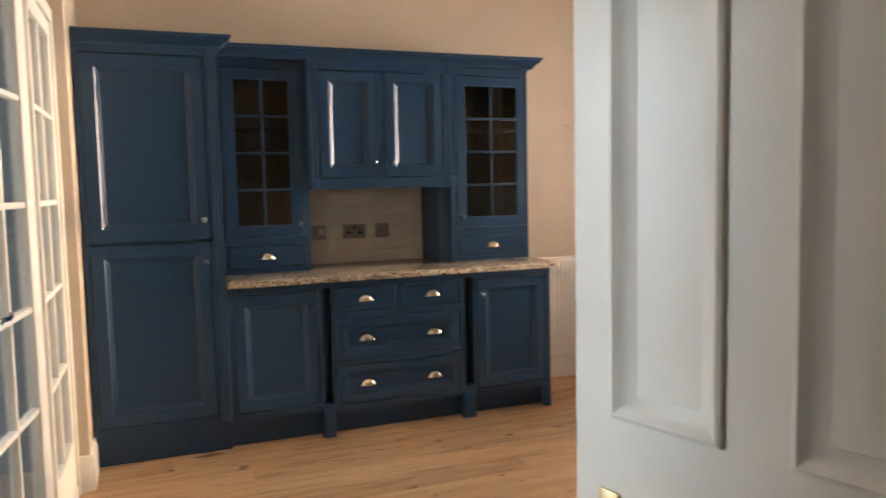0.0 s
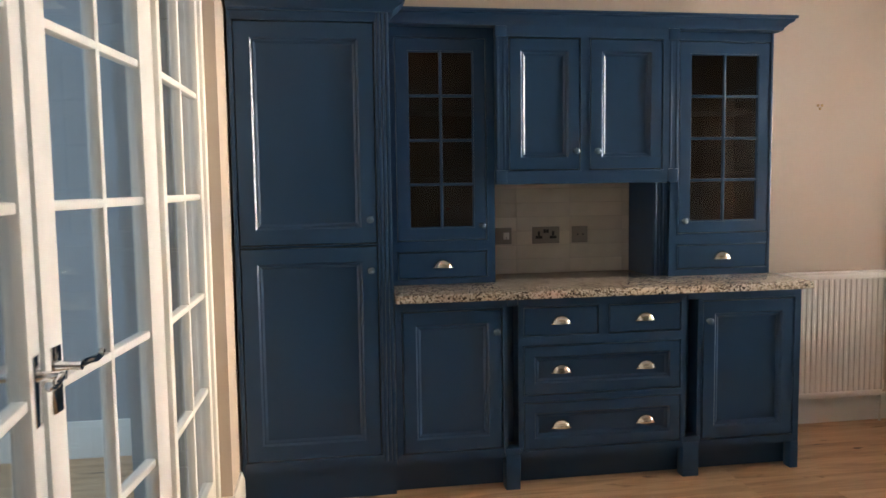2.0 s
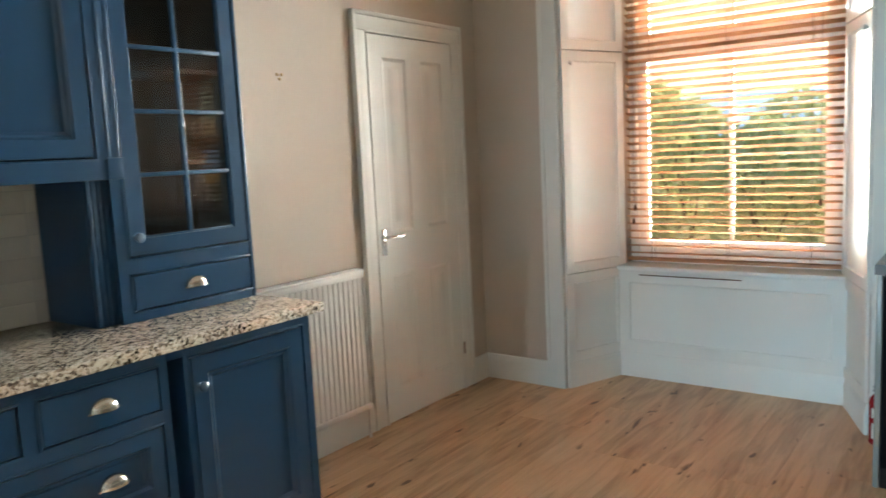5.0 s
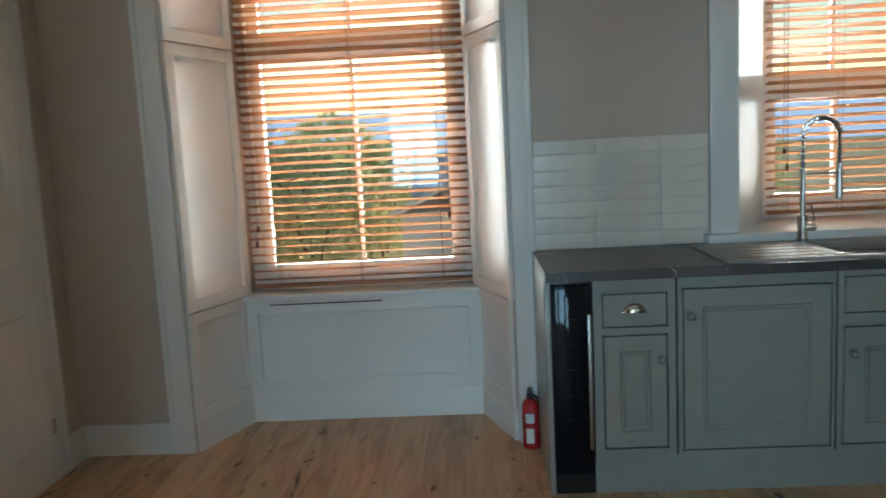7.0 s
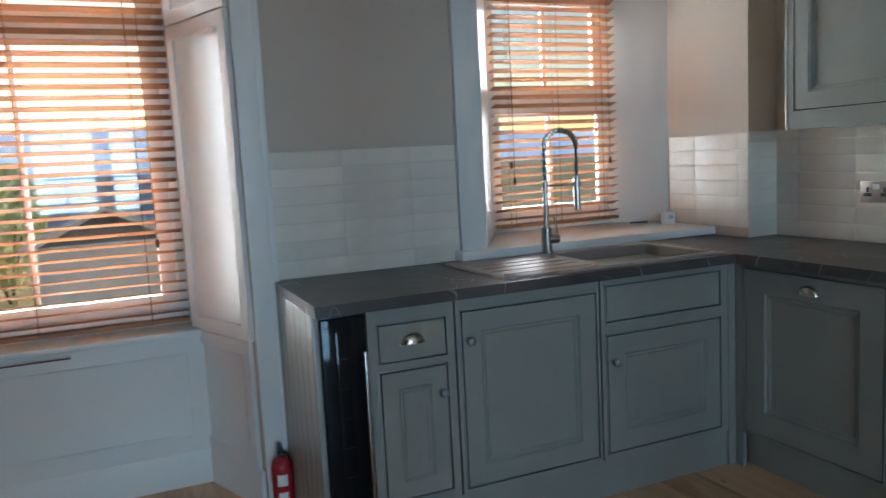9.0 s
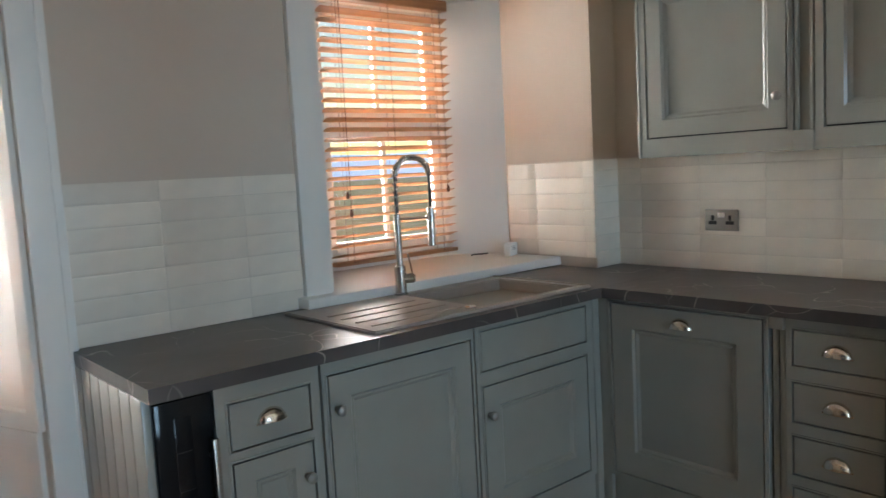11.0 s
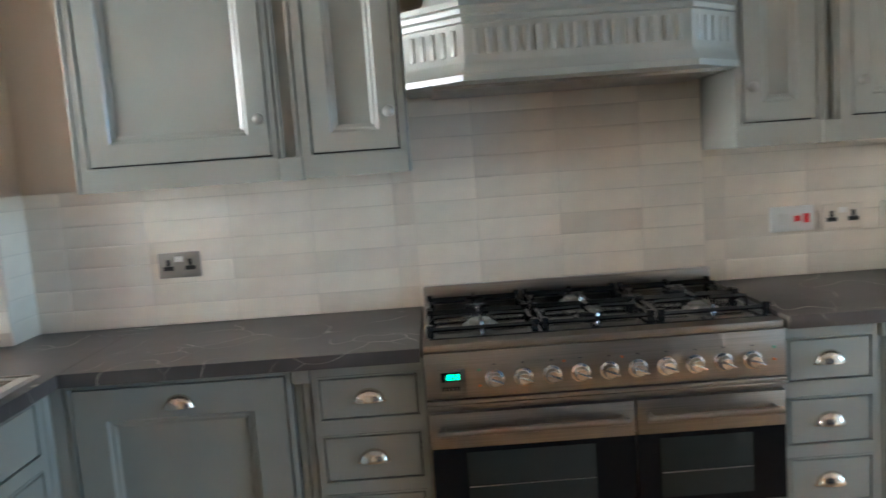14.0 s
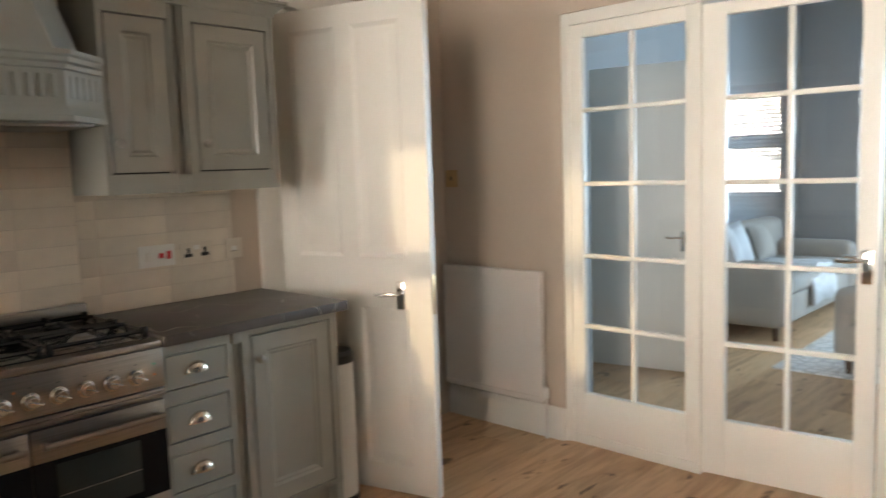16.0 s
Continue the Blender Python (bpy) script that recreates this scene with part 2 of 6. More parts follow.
M_RAD = mat("white_radiator_enamel", (0.74, 0.70, 0.66), 0.35, vary=0.02)
M_RED = mat("red_enamel", (0.34, 0.018, 0.022), 0.25)
M_REDSW = mat("red_switch", (0.6, 0.02, 0.03), 0.35)
M_BLIND = ramp_mat("stained_wood_slat", [(0.3, (0.36, 0.165, 0.075)), (0.7, (0.52, 0.28, 0.145))], 0.40, blind_pattern)
backlit(M_BLIND, (0.80, 0.54, 0.36), 0.28)
M_CORD = mat("brown_cord", (0.12, 0.06, 0.035), 0.8)
M_SINK = mat("taupe_composite", (0.33, 0.295, 0.262), 0.40, vary=0.1, scale=300, bump=0.1, bump_scale=400)
M_GLASS = glass_mat("window_glass")
M_DGLASS = glass_mat("cabinet_glass", (0.62, 0.60, 0.58))
M_PLATE = mat("dull_steel_plate", (0.30, 0.275, 0.25), 0.42, 0.7, vary=0.05, scale=20)
M_CLOCK = glow_mat("green_clock_digits", (0.08, 0.85, 0.5), 1.5)
M_SOFA = mat("grey_beige_linen", (0.36, 0.33, 0.30), 0.9, vary=0.1, bump=0.3, bump_scale=300)
M_CUSHION = mat("silver_velvet", (0.55, 0.56, 0.58), 0.6, vary=0.12, scale=8, bump=0.2, bump_scale=200)
M_THROW = mat("pale_fur_throw", (0.62, 0.62, 0.63), 0.95, vary=0.2, scale=14, bump=0.8, bump_scale=80)
M_RUG = ramp_mat("patterned_pale_rug", [(0.02, (0.5, 0.5, 0.5)), (0.1, (0.75, 0.75, 0.74))], 0.95, rug_pattern, 0.3)
M_GRASS = ramp_mat("meadow", [(0.3, (0.42, 0.43, 0.22)), (0.55, (0.60, 0.55, 0.34)), (0.75, (0.70, 0.63, 0.46))], 0.95, lambda nt, tc: noise_node(nt, tc.outputs["Object"], 0.35, 9))
M_LEAF = ramp_mat("hedge_leaves", [(0.25, (0.10, 0.15, 0.05)), (0.5, (0.20, 0.25, 0.085)), (0.75, (0.34, 0.35, 0.12))], 0.7, green_pattern)
backlit(M_LEAF, (0.80, 0.90, 0.55), 0.62)
M_BARK = mat("bark", (0.09, 0.065, 0.045), 0.9, bump=0.5, bump_scale=40)
M_ROAD = mat("pale_asphalt", (0.24, 0.25, 0.27), 0.85, vary=0.1, bump=0.2)
M_HILL = ramp_mat("hazed_hillside", [(0.35, (0.30, 0.40, 0.58)), (0.65, (0.40, 0.50, 0.66))], 0.95, lambda nt, tc: noise_node(nt, tc.outputs["Object"], 0.02, 9))
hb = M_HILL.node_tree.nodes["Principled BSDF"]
hb.inputs["Emission Color"].default_value, hb.inputs["Emission Strength"].default_value = (0.58, 0.70, 0.92, 1), 0.6   # emission and the blue base colour stand in for aerial haze over the far backdrop
M_ROOF = mat("blue_grey_roof_slate", (0.44, 0.50, 0.60), 0.30, vary=0.12, scale=4, bump=0.4, bump_scale=8)
M_RENDER = mat("white_house_render", (0.72, 0.72, 0.70), 0.85, vary=0.05, bump=0.2)
M_DIGIT = mat("dark_print", (0.05, 0.05, 0.05), 0.6)
M_LABEL = mat("white_label", (0.75, 0.74, 0.7), 0.5)
M_ORANGE = mat("orange_lamp", (0.7, 0.16, 0.02), 0.3)
M_GREENL = mat("green_lamp", (0.02, 0.35, 0.2), 0.3)


# ---- mesh helpers ----
def box(bm, x0, y0, z0, x1, y1, z1, bevel=0.0):
    """An upright box between two corners, with its edges eased by bevel."""
    a, b = Vector((min(x0, x1), min(y0, y1), min(z0, z1))), Vector((max(x0, x1), max(y0, y1), max(z0, z1)))
    r = bmesh.ops.create_cube(bm, size=1.0, matrix=Matrix.LocRotScale((a + b) / 2, None, b - a))
    if bevel:
        edges = list({e for v in r["verts"] for e in v.link_edges})
        bmesh.ops.bevel(bm, geom=edges, offset=bevel, segments=2, affect="EDGES", profile=0.5)


def lathe(bm, profile, matrix, n=20):
    """A turned shape: profile of (radius, height) about the matrix's z."""
    rings = []
    for r, h in profile:
        rings.append([bm.verts.new(matrix @ Vector((r * math.cos(2 * math.pi * k / n), r * math.sin(2 * math.pi * k / n), h))) for k in range(n)])
    for a, b in zip(rings, rings[1:]):
        for k in range(n):
            bm.faces.new((a[k], a[(k + 1) % n], b[(k + 1) % n], b[k]))
    bm.faces.new(list(reversed(rings[0])))
    bm.faces.new(rings[-1])


def tube(bm, points, r, n=10):
    """A round bar along a line of points."""
    pts = [Vector(p) for p in points]
    rings = []
    for i, p in enumerate(pts):
        d = (pts[min(i + 1, len(pts) - 1)] - pts[max(i - 1, 0)]).normalized()
        q = d.to_track_quat("Z", "Y")
        rings.append([bm.verts.new(p + q @ Vector((r * math.cos(2 * math.pi * k / n), r * math.sin(2 * math.pi * k / n), 0))) for k in range(n)])
    for a, b in zip(rings, rings[1:]):
        for k in range(n):
            bm.faces.new((a[k], a[(k + 1) % n], b[(k + 1) % n], b[k]))
    bm.faces.new(list(reversed(rings[0])))
    bm.faces.new(rings[-1])


def ring_panel(bm, x0, z0, x1, z1, y, thick, rings):
    """A moulded board that faces -y: rings of (inset, depth behind y), the last one filled, and sides back to y + thick."""
    def loop(i, d):
        return [bm.verts.new((x, y + d, z)) for x, z in ((x0 + i, z0 + i), (x1 - i, z0 + i), (x1 - i, z1 - i), (x0 + i, z1 - i))]
    loops = [loop(0, thick)] + [loop(i, d) for i, d in rings]
    for a, b in zip(loops, loops[1:]):
        for k in range(4):
            bm.faces.new((a[k], a[(k + 1) % 4], b[(k + 1) % 4], b[k]))
    bm.faces.new(loops[-1])
    bm.faces.new(list(reversed(loops[0])))


def extrude_profile(bm, profile, x0, x1, inset0=0.0, inset1=0.0):
    """A moulding along x: profile of (y, z), closed; its ends mitred by inset times -y."""
    ends = []
    for x, s in ((x0, inset0), (x1, -inset1)):
        ends.append([bm.verts.new((x + s * y, y, z)) for y, z in profile])
    n = len(profile)
    for k in range(n):
        bm.faces.new((ends[0][k], ends[0][(k + 1) % n], ends[1][(k + 1) % n], ends[1][k]))
    bm.faces.new(list(reversed(ends[0])))
    bm.faces.new(ends[1])


def obj(name, bm, material, smooth=True):
    bmesh.ops.recalc_face_normals(bm, faces=bm.faces)
    me = bpy.data.meshes.new(name)
    bm.to_mesh(me)
    bm.free()
    me.materials.append(material)
    if smooth:
        me.shade_smooth()
        me.set_sharp_from_angle(angle=radians(32))
    return new(name, me)


def part(name, bm, material, parent, label="", smooth=True):
    o = obj(name, bm, material, smooth)
    o.parent = parent
    if label:
        o["label"] = label
    return o


def thing(name, m, label, category, group="", kind=""):
    o = new(name)
    o.matrix_world = m
    o.empty_display_size = 0.1
    return tagged(o, label, category, group, kind)


def structure(name, boxes, material, label, category, bevel=0.0):
    bm = bmesh.new()
    for b in boxes:
        box(bm, *b, bevel)
    return tagged(obj(name, bm, material), label, category, kind="structure")


DOOR_RINGS = lambda fw: [(0, 0.0), (0.002, 0.0), (fw, 0.0), (fw + 0.008, 0.008), (fw + 0.014, 0.008), (fw + 0.0236, 0.014), (fw + 0.030, 0.014)]
FLAT_RINGS = [(0, 0.002), (0.002, 0.0), (0.02, 0.0)]
BEAD_RINGS = [(0, 0.0), (0.008, 0.0), (0.012, 0.005), (0.016, 0.001), (0.02, 0.0)]


def add_knob(parent, x, y, z, material, label=""):
    bm = bmesh.new()
    lathe(bm, [(0.010, 0.0), (0.010, 0.003), (0.006, 0.006), (0.006, 0.013), (0.013, 0.017), (0.0165, 0.024), (0.0155, 0.031), (0.009, 0.036), (0.003, 0.0375)], pose(x, y, z, 90), 18)
    return part("knob", bm, material, parent, label)


def add_cup(parent, x, y, z, w=0.086, h=0.038, d=0.024):
    """A cup pull: a hollow half dome, open below, on a thin flange."""
    bm = bmesh.new()
    n, k = 16, 7
    layers = []
    for s in (1.0, 0.88):
        grid = []
        for i in range(n + 1):
            a = math.pi * i / n
            row = []
            for j in range(k + 1):
                b = 0.5 * math.pi * j / k
                row.append(bm.verts.new((x + s * w / 2 * math.cos(a) * math.cos(b), y - s * d * math.sin(b), z + s * h * math.sin(a) * math.cos(b))))
            grid.append(row)
        layers.append(grid)
        for i in range(n):
            for j in range(k):
                bm.faces.new((grid[i][j], grid[i + 1][j], grid[i + 1][j + 1], grid[i][j + 1]))
    bmesh.ops.remove_doubles(bm, verts=bm.verts, dist=1e-5)
    pull = part("cup_pull", bm, M_NICKEL, parent, "polished nickel cup pull")
    bm = bmesh.new()
    box(bm, x - w / 2 - 0.003, y - 0.002, z - 0.004, x + w / 2 + 0.003, y + 0.001, z + 0.002, 0.0008)
    part("flange", bm, M_NICKEL, pull)
    return pull


def add_door(parent, x0, z0, x1, z1, y, material, fw=0.06, name="door", thick=0.02, gap=0.0055):
    """A framed and beaded door set into its face frame with a dark shadow gap round it."""
    bm = bmesh.new()
    ring_panel(bm, x0 + gap, z0 + gap, x1 - gap, z1 - gap, y, thick, DOOR_RINGS(fw))
    return part(name, bm, material, parent)


def add_drawer(parent, x0, z0, x1, z1, y, material, fw=0.0, thick=0.02, gap=0.004):
    bm = bmesh.new()
    ring_panel(bm, x0 + gap, z0 + gap, x1 - gap, z1 - gap, y, thick, DOOR_RINGS(fw) if fw else FLAT_RINGS)
    return part("drawer_front", bm, material, parent)


def face_frame(bm, x0, z0, x1, z1, y, holes, thick=0.02, bead=0.006):
    """A face frame as stiles and rails round the holes, with a bead round each hole."""
    xs = sorted({x0, x1, *[h[0] for h in holes], *[h[2] for h in holes]})
    zs = sorted({z0, z1, *[h[1] for h in holes], *[h[3] for h in holes]})
    for a, b in zip(xs, xs[1:]):
        run = None
        for c, d in zip(zs, zs[1:]):
            mx, mz = (a + b) / 2, (c + d) / 2
            solid = not any(h[0] < mx < h[2] and h[1] < mz < h[3] for h in holes)
            if solid:
                run = [run[0], d] if run else [c, d]
            if (not solid or d == zs[-1]) and run:
                box(bm, a, y, run[0], b, y + thick, run[1])
                run = None
    bmesh.ops.remove_doubles(bm, verts=bm.verts, dist=1e-5)
    for h in holes:
        for bx in ((h[0] - bead, h[1] - bead, h[2] + bead, h[1]), (h[0] - bead, h[3], h[2] + bead, h[3] + bead), (h[0] - bead, h[1], h[0], h[3]), (h[2], h[1], h[2] + bead, h[3])):
            box(bm, bx[0], y - 0.003, bx[1], bx[2], y + 0.004, bx[3], 0.0012)


def add_carcass(parent, x0, z0, x1, z1, y, depth, material, holes, name="face_frame"):
    """The box of a cabinet with its face frame and a near-black filler that paints shade into the gaps."""
    bm = bmesh.new()
    face_frame(bm, x0, z0, x1, z1, y, holes)
    c = part(name, bm, material, parent)
    for nm, b in (("side_panel", (x0, y + 0.02, z0, x0 + 0.018, y + depth, z1)), ("side_panel", (x1 - 0.018, y + 0.02, z0, x1, y + depth, z1)), ("bottom_panel", (x0 + 0.018, y + 0.02, z0, x1 - 0.018, y + depth, z0 + 0.018)), ("top_panel", (x0 + 0.018, y + 0.02, z1 - 0.018, x1 - 0.018, y + depth, z1))):
        bm = bmesh.new()
        box(bm, *b)
        part(nm, bm, material, parent)
    bm = bmesh.new()
    box(bm, x0 + 0.02, y + 0.024, z0 + 0.02, x1 - 0.02, y + depth - 0.02, z1 - 0.02)
    part("gap_shade", bm, M_GAP_SHADE, c)
    return c


def reeded_strip(bm, x0, x1, z0, z1, y, n=3):
    """A fluted pilaster face: rounded reeds side by side."""
    w = (x1 - x0) / n
    for k in range(n):
        a = x0 + k * w
        box(bm, a + 0.001, y - 0.004, z0, a + w - 0.001, y + 0.012, z1, min(0.004, w * 0.3))


NORTH = lambda x, y: pose(x, y, 0, 0, 0, 0)        # stands on the north wall, faces south
EAST = lambda x, y: pose(x, y, 0, 0, 0, -90)       # faces west; local x runs south
SOUTH = lambda x, y: pose(x, y, 0, 0, 0, 180)      # faces north; local x runs west
WEST = lambda x, y: pose(x, y, 0, 0, 0, 90)        # faces east; local x runs north


# ---- the large structure ----
CEIL = 3.3


def prism(name, poly, z0, z1, material, label, category):
    """An upright block over a floor outline."""
    bm = bmesh.new()
    lo = [bm.verts.new((x, y, z0)) for x, y in poly]
    hi = [bm.verts.new((x, y, z1)) for x, y in poly]
    n = len(poly)
    for k in range(n):
        bm.faces.new((lo[k], lo[(k + 1) % n], hi[(k + 1) % n], hi[k]))
    bm.faces.new(list(reversed(lo)))
    bm.faces.new(hi)
    return tagged(obj(name, bm, material, False), label, category, kind="structure")


floor = structure("floor", [(-7.0, -2.0, -0.20, 4.95, 5.3, -0.012)], M_JOINT, "oak plank floor running through the kitchen and living room", "floor")
structure("ceiling", [(-7.0, -2.0, CEIL, 5.0, 5.3, CEIL + 0.2)], M_CEIL, "plain white painted ceiling", "ceiling")
structure("wall_north", [(-0.375, 4.84, 0, 4.95, 5.0, CEIL)], M_WALL, "beige painted plaster wall behind the dresser", "wall")
prism("wall_east_north", [(4.25, 4.84), (4.25, 4.29), (4.72, 4.108), (4.95, 4.108), (4.95, 4.84)], 0, CEIL, M_WALL, "beige painted plaster wall beside the bay window", "wall")
prism("wall_east_middle", [(4.25, 2.735), (4.25, 1.74), (4.95, 1.74), (4.95, 2.915), (4.72, 2.915)], 0, CEIL, M_WALL, "beige painted plaster wall between the windows", "wall")
structure("wall_bay_apron", [(4.655, 2.86, 0, 4.95, 4.15, 0.66)], M_WHITE, "white wall under the bay window", "wall")
structure("wall_bay_head", [(4.25, 2.735, 2.78, 4.95, 4.29, CEIL)], M_WALL, "beige plaster above the bay window", "wall")
structure("wall_sink_apron", [(4.25, 0.505, 0, 4.95, 1.74, 0.905)], M_WALL, "beige wall under the sink window", "wall")
structure("wall_sink_head", [(4.25, 0.505, 2.22, 4.95, 1.74, CEIL)], M_WALL, "beige plaster above the sink window", "wall")
structure("wall_corner_pier", [(3.96, 0.19, 0, 4.95, 0.505, CEIL)], M_WALL, "beige plaster pier in the corner beside the sink window", "wall")
structure("wall_south", [(0.71, 0.19, 0, 3.96, 0.33, CEIL), (-0.62, 0.19, 0, -0.235, 0.33, CEIL), (-0.235, 0.19, 2.20, 0.71, 0.33, CEIL)], M_WALL, "beige painted plaster wall behind the range", "wall")
structure("wall_west", [(-0.62, 0.33, 0, -0.47, 1.13, CEIL), (-0.62, 1.13, 2.17, -0.47, 3.97, CEIL), (-0.62, 3.97, 0, -0.375, 4.84, CEIL)], M_WALL, "beige painted plaster wall round the glazed screen", "wall")
structure("wall_hall", [(-0.62, -1.9, 0, -0.5, 0.19, CEIL), (1.2, -1.9, 0, 1.32, 0.19, CEIL), (-0.62, -2.0, 0, 1.32, -1.9, CEIL)], M_LWALL, "plain hall wall behind the doorway", "wall")
structure("wall_living", [(-7.0, -1.0, 0, -6.8, 2.62, CEIL), (-7.0, 4.78, 0, -6.8, 5.2, CEIL), (-7.0, 2.62, 0, -6.8, 4.78, 0.65), (-7.0, 2.62, 2.55, -6.8, 4.78, CEIL), (-6.8, 0.13, 0, -0.74, 0.28, CEIL), (-7.0, -1.2, 0, -0.62, -1.0, CEIL), (-6.8, 5.05, 0, -0.62, 5.2, CEIL), (-0.74, -1.0, 0, -0.62, 1.13, CEIL), (-0.74, 3.97, 0, -0.62, 5.05, CEIL), (-0.74, 1.13, 2.17, -0.62, 3.97, CEIL)], M_LWALL, "pale grey painted living room wall", "wall")


def skirting(name, x0, y0, x1, y1, height=0.15):
    """A moulded skirting board along a wall, its face to the left of the run from the first end to the second."""
    a, b = Vector((x0, y0, 0)), Vector((x1, y1, 0))
    bm = bmesh.new()
    prof = [(0, 0), (-0.02, 0), (-0.02, height - 0.035), (-0.017, height - 0.028), (-0.012, height - 0.014), (-0.010, height - 0.004), (-0.006, height), (0, height)]
    extrude_profile(bm, prof, 0, (b - a).length)
    o = obj(name, bm, M_WHITE)
    o.matrix_world = Matrix.Translation(a) @ pose(0, 0, 0, 0, 0, math.degrees(math.atan2(b.y - a.y, b.x - a.x)))
    return tagged(o, "white gloss moulded skirting board", "skirting board", kind="structure")


skirting("baseboard_north", 2.2, 4.84, 3.163, 4.84)
skirting("baseboard_north_corner", 4.075, 4.84, 4.25, 4.84)
skirting("baseboard_east", 4.25, 4.84, 4.25, 4.40)
skirting("baseboard_bay", 4.655, 4.135, 4.655, 2.885)
skirting("baseboard_bay_left", 4.255, 4.285, 4.655, 4.13)
skirting("baseboard_bay_right", 4.655, 2.89, 4.255, 2.74)
skirting("baseboard_west", -0.47, 0.33, -0.47, 1.13, 0.17)
skirting("baseboard_west_return", -0.47, 1.13, -0.53, 1.13, 0.17)
skirting("baseboard_pier", -0.375, 3.97, -0.375, 4.23, 0.17)
skirting("baseboard_pier_return", -0.48, 3.97, -0.375, 3.97, 0.17)
skirting("baseboard_living", -6.8, 5.05, -0.74, 5.05, 0.19)


# ---- bay window ----
def shutter(name, a, b, label):
    """A folded panelled shutter lining a splayed window side, with a small knob."""
    d = Vector((b[0] - a[0], b[1] - a[1], 0))
    root = thing(name, Matrix.Translation((a[0], a[1], 0)) @ pose(0, 0, 0, 0, 0, math.degrees(math.atan2(d.y, d.x))), label, "shutter", "bay window shutters")
    w = d.length
    rings = [(0, 0.002), (0.002, 0), (0.055, 0), (0.062, 0.009), (0.072, 0.011), (0.078, 0.014)]
    bm = bmesh.new()
    ring_panel(bm, 0.0, 0.675, w, 1.93, -0.022, 0.02, rings)
    part("leaf", bm, M_WHITE, root)
    bm = bmesh.new()
    ring_panel(bm, 0.0, 1.935, w, 2.78, -0.022, 0.02, rings)
    part("upper_leaf", bm, M_WHITE, root)
    bm = bmesh.new()
    ring_panel(bm, 0.0, 0.15, w - 0.02, 0.67, -0.018, 0.016, rings)
    part("lower_panel", bm, M_WHITE, root)
    kx = 0.06 if "left" in name else w - 0.06
    bm = bmesh.new()
    lathe(bm, [(0.008, 0), (0.006, 0.006), (0.013, 0.014), (0.012, 0.022), (0.004, 0.026)], pose(kx, -0.022, 1.86, 90), 14)
    part("knob", bm, M_WHITE, root)
    return root


shutter("window_shutter_left", (4.255, 4.288), (4.70, 4.116), "white panelled window shutter folded beside the bay window")
shutter("window_shutter_right", (4.70, 2.908), (4.255, 2.737), "white panelled window shutter folded beside the bay window")
for nm, y0, y1 in (("trim_bay_left", 4.288, 4.40), ("trim_bay_right", 2.635, 2.737)):
    bm = bmesh.new()
    box(bm, 4.222, y0, 0, 4.252, y1, 2.86, 0.004)
    box(bm, 4.216, y0 if "right" in nm else y1 - 0.025, 0.17, 4.226, y0 + 0.025 if "right" in nm else y1, 2.86, 0.003)
    tagged(obj(nm, bm, M_WHITE), "white painted casing of the bay window", "window trim", kind="structure")
bm = bmesh.new()
ring_panel(bm, 0.0, 0.15, 1.25, 0.655, 0, 0.016, [(0, 0.002), (0.002, 0), (0.075, 0), (0.082, 0.008), (0.09, 0.010), (0.1, 0.012)])
o = obj("trim_bay_panel", bm, M_WHITE)
o.matrix_world = EAST(4.638, 4.135)
tagged(o, "white panelled apron under the bay window", "wall panel", kind="structure")
bm = bmesh.new()
box(bm, 4.60, 2.90, 0.656, 4.84, 4.12, 0.682, 0.006)
tagged(obj("trim_bay_sill", bm, M_WHITE), "white painted sill board of the bay window", "window sill", kind="structure")
bm = bmesh.new()
box(bm, 4.596, 3.40, 0.630, 4.60, 3.98, 0.636, 0.001)
tagged(obj("trim_bay_stain", bm, M_CORD), "thin brown strip under the bay window sill", "trim", kind="structure")


def sash_window(name, x, y0, y1, z0, z1, rail, label, bars=1):
    """A white sash window: box frame, meeting rail, glazing bars and panes."""
    root = thing(name, Matrix.Identity(4), label, "window", kind="structure")
    bm = bmesh.new()
    for b in ((x, y0, z0, x + 0.08, y0 + 0.05, z1), (x, y1 - 0.05, z0, x + 0.08, y1, z1), (x, y0 + 0.05, z0, x + 0.08, y1 - 0.05, z0 + 0.05), (x, y0 + 0.05, z1 - 0.06, x + 0.08, y1 - 0.05, z1)):
        box(bm, *b, 0.004)
    part("window_frame", bm, M_WHITE, root)
    for k, (a, b, xx) in enumerate(((z0 + 0.05, rail, x + 0.012), (rail, z1 - 0.06, x + 0.042))):
        bm = bmesh.new()
        u, v = y0 + 0.05, y1 - 0.05
        for c in ((u, a, u + 0.065, b), (v - 0.065, a, v, b), (u + 0.065, a, v - 0.065, a + (0.08 if k == 0 else 0.055)), (u + 0.065, b - (0.09 if k == 0 else 0.06), v - 0.065, b)):
            box(bm, xx, c[0], c[1], xx + 0.03, c[2], c[3], 0.003)
        for j in range(bars):
            m = u + (v - u) * (j + 1) / (bars + 1)
            box(bm, xx + 0.004, m - 0.011, a + 0.04, xx + 0.026, m + 0.011, b - 0.04, 0.003)
        sash = part("sash", bm, M_WHITE, root)
        bm = bmesh.new()
        box(bm, xx + 0.013, u + 0.04, a + 0.04, xx + 0.017, v - 0.04, b - 0.04)
        g = part("pane", bm, M_GLASS, sash)
        g.visible_shadow = False
    return root


sash_window("window_1", 4.80, 2.915, 4.108, 0.682, 2.78, 1.97, "white painted sash window in the bay")
sash_window("window_2", 4.76, 0.64, 1.47, 0.94, 2.22, 1.62, "white painted sash window over the sink")


